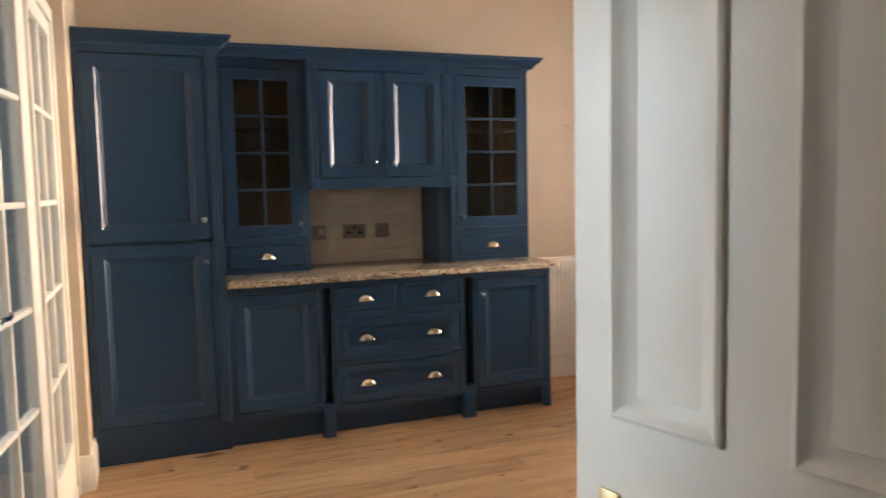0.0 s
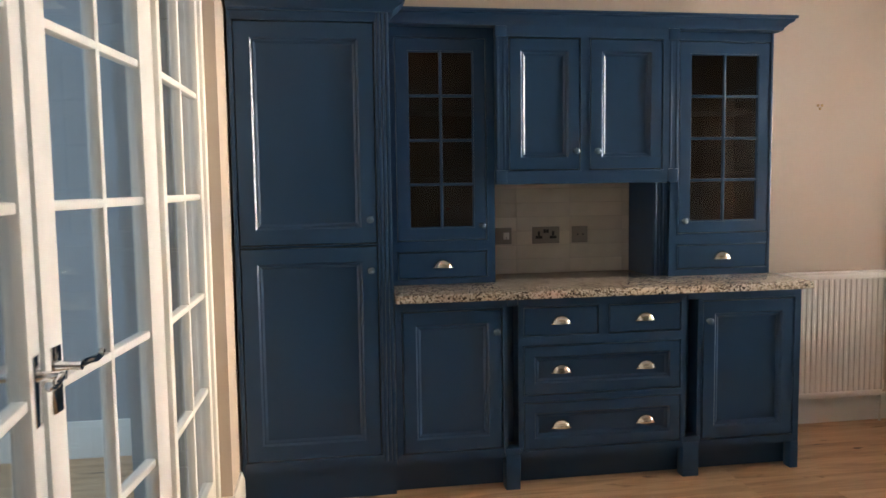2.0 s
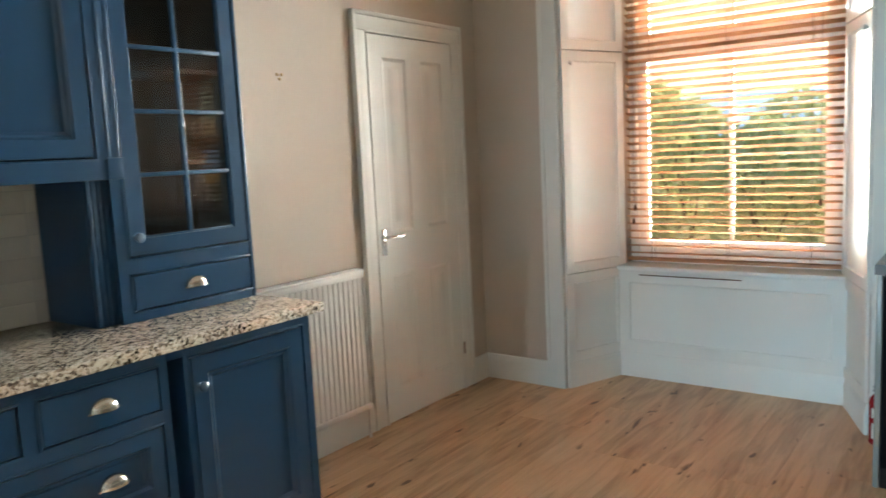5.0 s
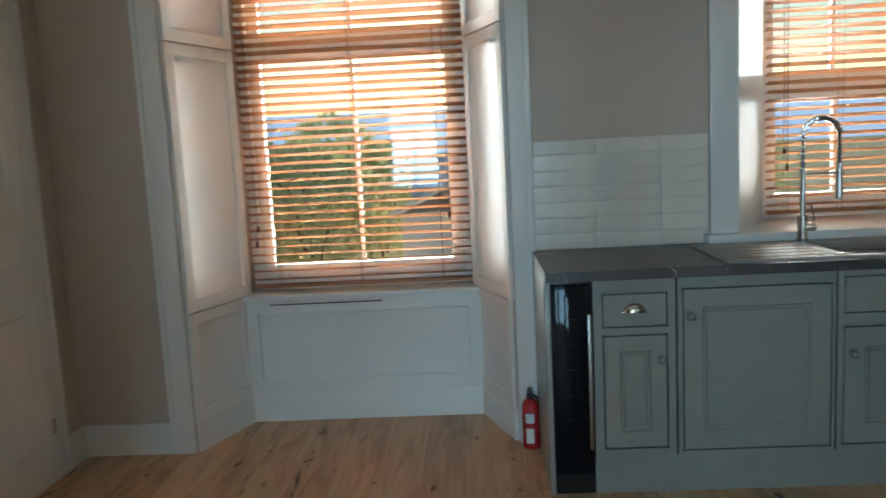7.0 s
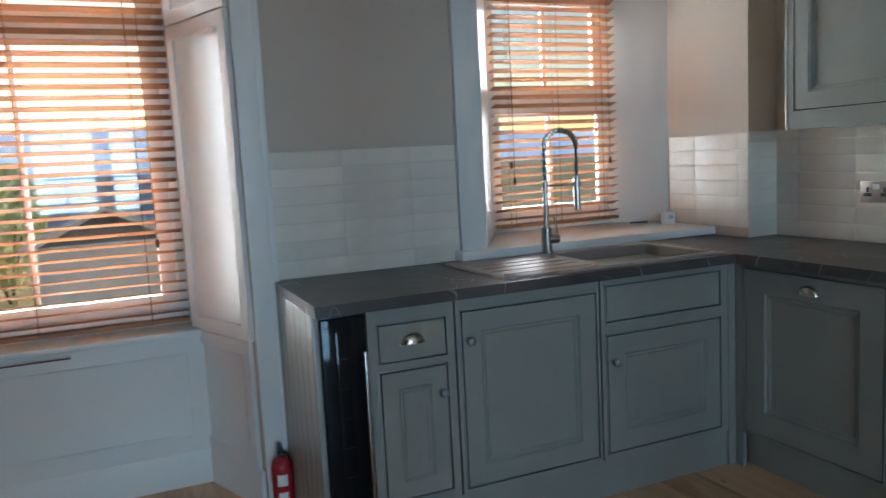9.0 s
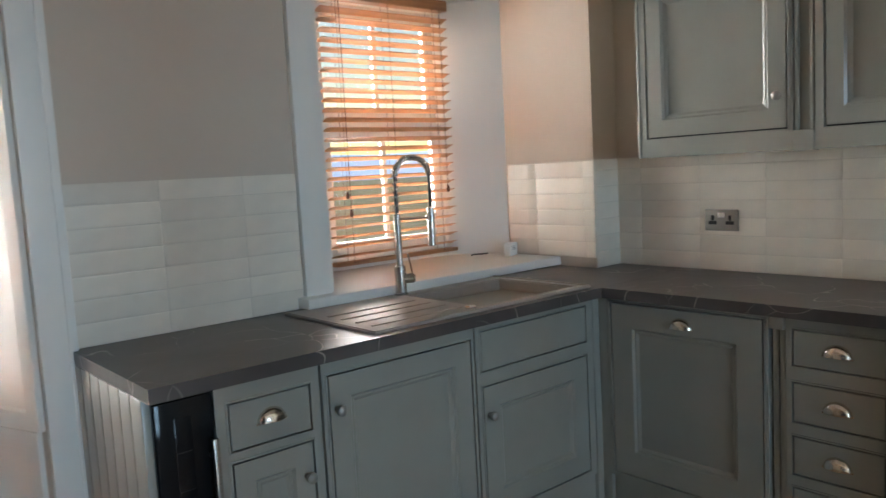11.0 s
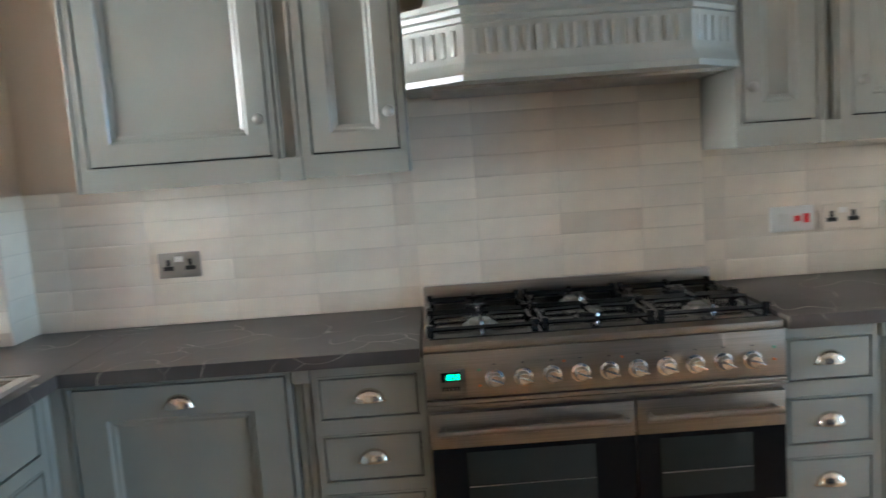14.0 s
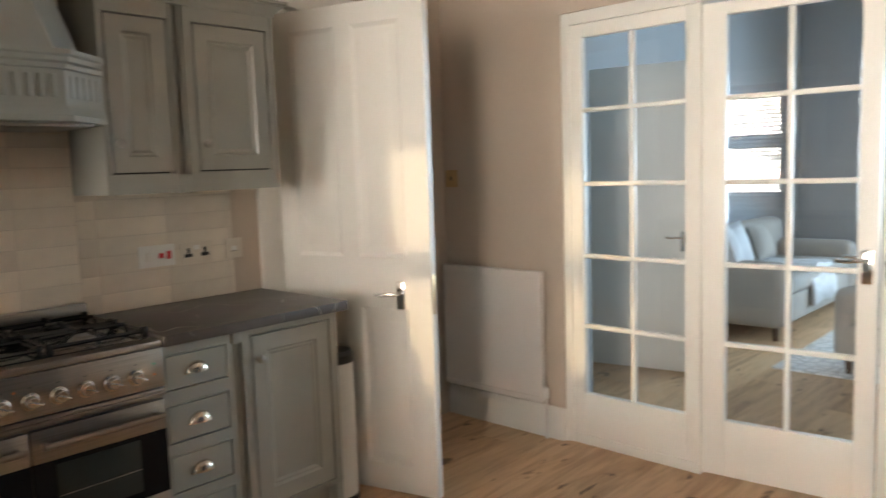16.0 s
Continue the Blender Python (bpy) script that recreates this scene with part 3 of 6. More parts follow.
def blind(name, x, y0, y1, z0, z1, label, cord_side):
    """A wooden venetian blind: tilted slats, bottom rail, head rail, ladder cords and pull cords with acorns."""
    root = thing(name, Matrix.Identity(4), label, "blind")
    pitch, tilt = 0.0435, radians(17)
    n = int((z1 - z0 - 0.06) / pitch)
    w = (y1 - y0)
    bm = bmesh.new()
    k = 4
    top, bot = [], []
    for j in range(k + 1):
        u = -0.025 + 0.05 * j / k
        sag = 0.0022 * (1 - (u / 0.025) ** 2)
        for lst, d in ((top, 0.0013), (bot, -0.0013)):
            px, pz = u * math.cos(tilt), -u * math.sin(tilt) + sag + d
            lst.append([bm.verts.new((px, s * w / 2, pz)) for s in (-1, 1)])
    for lst in (top, bot):
        for a, b in zip(lst, lst[1:]):
            bm.faces.new((a[0], a[1], b[1], b[0]))
    for s in (0, 1):
        bm.faces.new([t[s] for t in top] + [t[s] for t in reversed(bot)])
    for j in (0, k):
        bm.faces.new((top[j][0], top[j][1], bot[j][1], bot[j][0]))
    first = part("slat", bm, M_BLIND, root)
    first.location = (x, (y0 + y1) / 2, z0 + 0.045)
    for i in range(1, n):
        o = first.copy()
        scene.collection.objects.link(o)
        o.parent = root
        o.location = (x + random.uniform(-0.0012, 0.0012), (y0 + y1) / 2 + random.uniform(-0.002, 0.002), z0 + 0.045 + i * pitch)
        o.rotation_euler = (random.uniform(-0.002, 0.002), random.uniform(-0.03, 0.03), 0)
    bm = bmesh.new()
    box(bm, x - 0.026, y0, z0, x + 0.026, y1, z0 + 0.018, 0.005)
    part("bottom_rail", bm, M_BLIND, root)
    bm = bmesh.new()
    box(bm, x - 0.03, y0, z1 - 0.05, x + 0.03, y1, z1, 0.004)
    part("head_rail", bm, M_BLIND, root)
    for f in (0.13, 0.5, 0.87):
        bm = bmesh.new()
        for dx in (-0.027, 0.027):
            tube(bm, [(x + dx, y0 + w * f, z0 + 0.01), (x + dx, y0 + w * f, z1 - 0.04)], 0.0011, 6)
        part("ladder_cord", bm, M_CORD, root)
    for f, zc in cord_side:
        bm = bmesh.new()
        tube(bm, [(x - 0.036, y0 + w * f, zc), (x - 0.035, y0 + w * f, z1 - 0.05)], 0.0013, 6)
        c = part("pull_cord", bm, M_CORD, root)
        bm = bmesh.new()
        lathe(bm, [(0.003, 0.0), (0.007, 0.004), (0.0085, 0.018), (0.006, 0.032), (0.002, 0.038)], pose(x - 0.036, y0 + w * f, zc - 0.03), 12)
        part("acorn", bm, M_CORD, c)
    return root


blind("venetian_blind", 4.745, 2.930, 4.098, 0.700, 2.76, "red-brown wooden venetian blind lowered over the bay window", ((0.09, 1.06), (0.95, 1.03), (0.96, 0.95)))
blind("venetian_blind", 4.70, 0.70, 1.425, 0.972, 2.20, "red-brown wooden venetian blind lowered over the sink window", ((0.08, 1.30), (0.88, 1.22), (0.90, 1.30)))

# sink window lining, casing and sill
for nm, b in (("trim_sink_left", (4.222, 1.738, 0.945, 4.252, 1.85, 2.30)), ("trim_sink_head", (4.222, 0.505, 2.20, 4.78, 1.738, 2.30))):
    bm = bmesh.new()
    box(bm, *b, 0.004)
    tagged(obj(nm, bm, M_WHITE), "white painted lining of the sink window", "window trim", kind="structure")
prism("trim_sink_lining_left", [(4.251, 1.715), (4.251, 1.742), (4.84, 1.742), (4.84, 1.428), (4.745, 1.428)], 0.945, 2.202, M_WHITE, "white painted splayed lining of the sink window", "window trim")
prism("trim_sink_lining_right", [(4.50, 0.503), (4.745, 0.695), (4.84, 0.695), (4.84, 0.503)], 0.945, 2.202, M_WHITE, "white painted splayed lining of the sink window", "window trim")
bm = bmesh.new()
box(bm, 4.165, 0.507, 0.9055, 4.77, 1.878, 0.946, 0.008)
tagged(obj("trim_sink_sill", bm, M_WHITE), "white painted deep sill board behind the sink", "window sill", kind="structure")


# ---- doors ----
def panel_leaf(root, x0, z0, x1, z1, y, thick, rows, stile, mid):
    """A panelled door leaf facing -y: rails, stiles and moulded panels; rows of (bottom, top)."""
    bm = bmesh.new()
    xm = (x0 + x1) / 2
    cols = ((x0 + stile, xm - mid / 2), (xm + mid / 2, x1 - stile))
    box(bm, x0, y, z0, x0 + stile, y + thick, z1)
    box(bm, x1 - stile, y, z0, x1, y + thick, z1)
    box(bm, xm - mid / 2, y, z0, xm + mid / 2, y + thick, z1)
    zs = [z0] + [v for r in rows for v in r] + [z1]
    for a, b in zip(zs[::2], zs[1::2]):
        for c in cols:
            box(bm, c[0], y, a, c[1], y + thick, b)
    bmesh.ops.remove_doubles(bm, verts=bm.verts, dist=1e-5)
    leaf = part("leaf", bm, M_WHITE, root)
    for a, b in rows:
        for c in cols:
            bm = bmesh.new()
            ring_panel(bm, c[0], a, c[1], b, y, thick / 2, [(0, 0.0), (0.012, 0.006), (0.02, 0.010), (0.045, 0.010), (0.06, 0.004)])
            part("panel", bm, M_WHITE, leaf)
    return leaf


def lever(root, x, y, z, way, material=M_CHROME):
    """A lever handle on a back plate; way is +1 or -1 along x."""
    bm = bmesh.new()
    box(bm, x - 0.02, y - 0.004, z - 0.075, x + 0.02, y, z + 0.06, 0.002)
    h = part("handle_plate", bm, material, root, "polished chrome back plate")
    bm = bmesh.new()
    lathe(bm, [(0.012, 0), (0.010, 0.01), (0.008, 0.03), (0.009, 0.05)], pose(x, y - 0.003, z + 0.02, 90), 14)
    tube(bm, [(x, y - 0.046, z + 0.02), (x + way * 0.03, y - 0.05, z + 0.022), (x + way * 0.07, y - 0.05, z + 0.017), (x + way * 0.098, y - 0.048, z + 0.020), (x + way * 0.108, y - 0.048, z + 0.027)], 0.0075, 10)
    part("lever", bm, material, h)
    return h


def casing(root, x0, x1, z1, y, w):
    """The moulded architrave round a door."""
    bm = bmesh.new()
    for b in ((x0, 0, x0 + w, z1 - w), (x1 - w, 0, x1, z1 - w), (x0, z1 - w, x1, z1)):
        box(bm, b[0], y - 0.02, b[1], b[2], y, b[3], 0.004)
    for b in ((x0, 0.0, x0 + 0.022, z1), (x1 - 0.022, 0.0, x1, z1), (x0, z1 - 0.022, x1, z1)):
        box(bm, b[0], y - 0.03, b[1], b[2], y - 0.01, b[3], 0.005)
    return part("architrave", bm, M_WHITE, root)


door1 = thing("door_1", NORTH(0, 0), "closed white four-panel door with chrome lever", "door", kind="structure")
panel_leaf(door1, 3.275, 0.006, 3.965, 2.0, 4.818, 0.018, ((0.18, 0.78), (1.0, 1.89)), 0.095, 0.125)
casing(door1, 3.163, 4.074, 2.107, 4.84, 0.095)
bm = bmesh.new()
for b in ((3.257, 4.814, 0, 3.272, 4.838, 2.0), (3.968, 4.814, 0, 3.981, 4.838, 2.0), (3.257, 4.814, 2.004, 3.981, 4.838, 2.014)):
    box(bm, *b, 0.002)
part("door_stop", bm, M_WHITE, door1)
lever(door1, 3.305, 4.817, 0.965, 1)
bm = bmesh.new()
lathe(bm, [(0.008, 0), (0.008, 0.07)], pose(3.960, 4.806, 0.22), 10)
part("hinge", bm, M_CHROME, door1)

# the kitchen door, standing open into the room
door2 = thing("door_2", Matrix.Translation((0.668, 0.325, 0)) @ pose(0, 0, 0, 0, 0, 105.0), "open white four-panel kitchen door with chrome lever", "door", kind="structure")
panel_leaf(door2, 0.0, 0.008, 0.80, 2.15, -0.02, 0.0195, ((0.13, 0.84), (1.06, 2.06)), 0.115, 0.085)
BACK_COLS = ((0.06, 0.235), (0.32, 0.485), (0.57, 0.735))
bm = bmesh.new()
for a, b in ((0.0, 0.06), (0.235, 0.32), (0.485, 0.57), (0.735, 0.80)):
    box(bm, a, 0, 0.008, b, 0.02, 2.15)
for a, b in BACK_COLS:
    for c, d in ((0.008, 0.13), (0.84, 1.06), (2.06, 2.15)):
        box(bm, a, 0, c, b, 0.02, d)
bmesh.ops.remove_doubles(bm, verts=bm.verts, dist=1e-5)
back_leaf = part("leaf", bm, M_WHITE, door2)
for a, b in BACK_COLS:
    for c, d in ((0.13, 0.84), (1.06, 2.06)):
        bm = bmesh.new()
        ring_panel(bm, -b, c, -a, d, -0.02, 0.008, [(0, -0.006), (0.006, -0.009), (0.014, -0.005), (0.022, 0.003), (0.032, 0.006), (0.036, 0.010)])
        bm.transform(pose(0, 0, 0, 0, 0, 180))
        part("panel", bm, M_WHITE, back_leaf)
bm = bmesh.new()
box(bm, 0.628, -0.024, 0.835, 0.668, -0.02, 0.955, 0.0015)
plate = part("handle_plate", bm, M_CHROME, door2)
bm = bmesh.new()
tube(bm, [(0.648, -0.022, 0.905), (0.648, -0.065, 0.905), (0.626, -0.07, 0.908), (0.566, -0.07, 0.90), (0.546, -0.068, 0.905)], 0.0075, 10)
part("lever", bm, M_CHROME, plate)
bm = bmesh.new()
box(bm, 0.722, 0.02, 0.835, 0.757, 0.024, 0.958, 0.0015)
plate = part("handle_plate", bm, M_BRASS, door2)
bm = bmesh.new()
tube(bm, [(0.74, 0.022, 0.892), (0.74, 0.065, 0.892), (0.718, 0.07, 0.895), (0.658, 0.07, 0.887), (0.638, 0.068, 0.892)], 0.0075, 10)
part("lever", bm, M_CHROME, plate)
bm = bmesh.new()
box(bm, 0.799, -0.012, 0.82, 0.802, 0.012, 0.99, 0.0008)
part("latch_plate", bm, M_BRASS, door2, "brass latch plate")
structure("trim_kitchen_door", [(-0.235, 0.17, 0, -0.20, 0.352, 2.20), (0.675, 0.17, 0, 0.71, 0.352, 2.20), (-0.20, 0.17, 2.165, 0.675, 0.352, 2.20), (-0.325, 0.33, 0, -0.225, 0.352, 2.28), (0.70, 0.33, 0, 0.80, 0.352, 2.28), (-0.225, 0.33, 2.18, 0.70, 0.352, 2.28)], M_WHITE, "white painted frame of the kitchen door", "door frame", 0.003)

# ---- glazed screen between kitchen and living room ----
ROWS_Z = (0.268, 0.618, 0.974, 1.336, 1.697, 2.045)


def glazed_leaf(root, w, rows, rail_top, x0=0.0, frame_w=0.075, thick=0.04, right=None):
    """A glazed leaf, ten panes in two columns, facing -y."""
    rw = right or frame_w
    bm = bmesh.new()
    box(bm, x0, 0, 0.012, x0 + frame_w, thick, rail_top, 0.003)
    box(bm, x0 + w - rw, 0, 0.012, x0 + w, thick, rail_top, 0.003)
    box(bm, x0 + frame_w, 0, 0.012, x0 + w - rw, thick, rows[0], 0.003)
    box(bm, x0 + frame_w, 0, rows[-1], x0 + w - rw, thick, rail_top, 0.003)
    f = part("frame", bm, M_WHITE, root)
    xa, xb = x0 + frame_w, x0 + w - rw
    xm = (xa + xb) / 2
    bm = bmesh.new()
    box(bm, xm - 0.011, 0.004, rows[0], xm + 0.011, thick - 0.004, rows[-1], 0.005)
    part("glazing_bar", bm, M_WHITE, f)
    for z in rows[1:-1]:
        bm = bmesh.new()
        box(bm, xa, 0.005, z - 0.011, xb, thick - 0.005, z + 0.011, 0.005)
        part("glazing_bar", bm, M_WHITE, f)
    for a, b in ((xa, xm), (xm, xb)):
        for c, d in zip(rows, rows[1:]):
            bm = bmesh.new()
            box(bm, a + 0.006, thick / 2 - 0.002, c + 0.006, b - 0.006, thick / 2 + 0.002, d - 0.006)
            g = part("pane", bm, M_GLASS, f)
            g.visible_shadow = False
    return f


SCREEN = WEST(-0.49, 1.13) @ pose(0, 0, 0, 0, 0, -1.2)   # the screen stands a little out of square
screen = thing("glazed_screen", SCREEN, "white painted frame and side lights of a glazed screen", "glazed screen", kind="structure")
glazed_leaf(screen, 0.68, ROWS_Z, 2.11, 0.045, 0.065, right=0.075)
glazed_leaf(screen, 0.68, ROWS_Z, 2.11, 2.115, 0.075, right=0.045)
for b in ((0.0, -0.012, 0, 0.045, 0.07, 2.17), (2.795, -0.012, 0, 2.84, 0.07, 2.17), (0.045, -0.012, 2.11, 2.795, 0.07, 2.17), (0.70, -0.008, 0, 0.728, 0.06, 2.11), (2.112, -0.008, 0, 2.14, 0.06, 2.11), (0.045, -0.006, 0, 0.70, 0.012, 0.05), (2.14, -0.006, 0, 2.795, 0.012, 0.05)):
    bm = bmesh.new()
    box(bm, *b, 0.003)
    part("frame_post" if b[5] - b[2] > 1 else "frame_rail", bm, M_WHITE, screen)
AJAR = 5.0
gd1 = thing("glazed_door", SCREEN @ pose(0.728, 0.006, 0, 0, 0, AJAR + 1.2), "white ten-pane glazed door standing slightly ajar", "glazed door", "double glazed doors")
glazed_leaf(gd1, 0.69, ROWS_Z, 2.10, 0.0, 0.10, right=0.075)
gd2 = thing("glazed_door", SCREEN @ pose(2.112, 0.006, 0, 0, 0, -5.8), "white ten-pane glazed door standing slightly ajar", "glazed door", "double glazed doors")
glazed_leaf(gd2, 0.69, ROWS_Z, 2.10, -0.69, 0.075, right=0.10)
lever(gd1, 0.652, 0.0, 1.0, -1)
lever(gd2, -0.652, 0.0, 1.0, 1)
for g in (gd1, gd2):
    s = 1 if g is gd1 else -1
    bm = bmesh.new()
    box(bm, s * 0.652 - 0.02, 0.04, 0.925, s * 0.652 + 0.02, 0.044, 1.06, 0.0015)
    tube(bm, [(s * 0.652, 0.042, 1.02), (s * 0.652, 0.09, 1.02), (s * 0.62, 0.095, 1.02), (s * 0.55, 0.093, 1.022)], 0.0075, 8)
    part("back_lever", bm, M_CHROME, g)


# ---- blue dresser ----
YF, YU, YB = 4.235, 4.505, 4.44         # fronts of the base, the upper cupboards and the bridge


def moulding(parent, name, x0, x1, z0, y, material, out=0.055, tall=0.062, ret0=0.0, ret1=0.0, back=0.3):
    """A cornice: cove and fillet along the front, returned along an end by its depth."""
    prof = [(0.0, 0), (-0.008, 0), (-0.010, 0.010), (-out * 0.45, tall * 0.42), (-out * 0.8, tall * 0.62), (-out * 0.82, tall * 0.75), (-out, tall * 0.80), (-out, tall), (0.0, tall)]
    bm = bmesh.new()
    extrude_profile(bm, [(a, b + z0) for a, b in prof], x0, x1, 1.0 if ret0 else 0.0, 1.0 if ret1 else 0.0)
    bm.transform(Matrix.Translation((0, y, 0)))
    for x, s, length in ((x0, -1, ret0), (x1, 1, ret1)):
        if length:
            b2 = bmesh.new()
            extrude_profile(b2, [(a, b + z0) for a, b in prof], 0, length, 1.0 if s < 0 else 0.0, 0.0)
            if s > 0:
                b2.transform(Matrix.Translation((x, y, 0)) @ pose(0, 0, 0, 0, 0, 90))
            else:
                b2.transform(Matrix.Translation((x, y, 0)) @ Matrix.Scale(-1, 4, (1, 0, 0)) @ pose(0, 0, 0, 0, 0, 90))
            me = bpy.data.meshes.new("tmp")
            b2.to_mesh(me)
            b2.free()
            bm.from_mesh(me)
            bpy.data.meshes.remove(me)
    box(bm, x0, y, z0, x1, y + back, z0 + tall - 0.004)
    return part(name, bm, material, parent)


tall = thing("tall_cabinet", NORTH(0, 0), "tall navy painted two-door larder cabinet beside the dresser", "cabinet")
TALL_L, TALL_R = -0.366, 0.292
add_carcass(tall, TALL_L, 0.158, TALL_R, 2.09, YF, 0.6, M_BLUE, [(-0.345, 0.20, 0.228, 1.115), (-0.345, 1.122, 0.228, 2.045)])
d = add_door(tall, -0.345, 0.20, 0.228, 1.115, YF - 0.001, M_BLUE, 0.062)
add_knob(d, 0.196, YF - 0.001, 1.01, M_BLUEKNOB)
d = add_door(tall, -0.345, 1.122, 0.228, 2.045, YF - 0.001, M_BLUE, 0.062)
add_knob(d, 0.196, YF - 0.001, 1.225, M_BLUEKNOB)
bm = bmesh.new()
box(bm, 0.238, YF, 0.165, 0.29, YF + 0.012, 2.085)
pil = part("pilaster", bm, M_BLUE, tall)
for k in range(3):
    bm = bmesh.new()
    reeded_strip(bm, 0.238 + k * 0.0173, 0.2553 + k * 0.0173, 0.166, 2.084, YF, 1)
    part("reed", bm, M_BLUE, pil)
bm = bmesh.new()
reeded_strip(bm, -0.364, -0.349, 0.165, 2.085, YF, 1)
part("pilaster", bm, M_BLUE, tall)
moulding(tall, "cornice", TALL_L, TALL_R + 0.01, 2.085, YF, M_BLUE, 0.06, 0.062, 0.0, 0.33, 0.6)
bm = bmesh.new()
box(bm, TALL_L, YF + 0.045, 0.0, TALL_R, YF + 0.06, 0.158)
part("plinth", bm, M_BLUE, tall)

base = thing("dresser_cupboard", NORTH(0, 0), "navy painted dresser base with doors, drawers and bracket feet", "cabinet")
add_carcass(base, 0.294, 0.15, 0.79, 0.862, YF, 0.6, M_BLUE, [(0.322, 0.192, 0.768, 0.822)])
d = add_door(base, 0.322, 0.192, 0.768, 0.822, YF - 0.001, M_BLUE, 0.055)
add_knob(d, 0.738, YF - 0.001, 0.722, M_BLUEKNOB)
bk_holes = [(0.862, 0.692, 1.208, 0.822), (1.258, 0.692, 1.602, 0.822), (0.862, 0.425, 1.602, 0.648), (0.862, 0.175, 1.602, 0.392)]
add_carcass(base, 0.838, 0.14, 1.63, 0.862, YF - 0.006, 0.6, M_BLUE, bk_holes)
for k, h in enumerate(bk_holes):
    d = add_drawer(base, *h, YF - 0.007, M_BLUE, 0.0 if k < 2 else 0.045)
    for x in ([(h[0] + h[2]) / 2] if k < 2 else [1.035, 1.435]):
        add_cup(d, x, YF - 0.007, (h[1] + h[3]) / 2 - 0.012)
add_carcass(base, 1.69, 0.13, 2.205, 0.862, YF, 0.6, M_BLUE, [(1.712, 0.165, 2.172, 0.822)])
d = add_door(base, 1.712, 0.165, 2.172, 0.822, YF - 0.001, M_BLUE, 0.055)
add_knob(d, 1.738, YF - 0.001, 0.728, M_BLUEKNOB)
for a, b in ((0.79, 0.838), (1.63, 1.69)):
    bm = bmesh.new()
    box(bm, a, YF + 0.085, 0.19, b, YF + 0.10, 0.83)
    box(bm, a + 0.001, YF - 0.008, 0.83, b - 0.001, YF + 0.03, 0.862, 0.003)
    part("recess", bm, M_BLUE, base)
    bm = bmesh.new()
    x0, x1 = a - 0.012, b + 0.006
    box(bm, x0, YF - 0.012, 0.0, x1, YF + 0.05, 0.165, 0.003)
    box(bm, x0 - 0.003, YF - 0.016, 0.165, x1 + 0.003, YF + 0.05, 0.192, 0.004)
    part("foot", bm, M_BLUE, base)
bm = bmesh.new()
box(bm, 2.165, YF - 0.005, 0.0, 2.205, YF + 0.05, 0.13, 0.003)
part("foot", bm, M_BLUE, base)
bm = bmesh.new()
box(bm, 0.294, YF + 0.085, 0.0, 2.185, YF + 0.10, 0.15)
box(bm, 2.185, YF + 0.05, 0.0, 2.2, 4.815, 0.13)
part("plinth", bm, M_BLUE, base)

bm = bmesh.new()
box(bm, 0.296, 4.178, 0.865, 2.235, 4.835, 0.902, 0.007)
tagged(obj("granite_worktop", bm, M_GRANITE), "polished brown speckled granite worktop on the dresser", "worktop")

hutch = thing("glazed_dresser", NORTH(0, 0), "navy dresser top with glazed cupboards over the granite worktop", "cabinet")


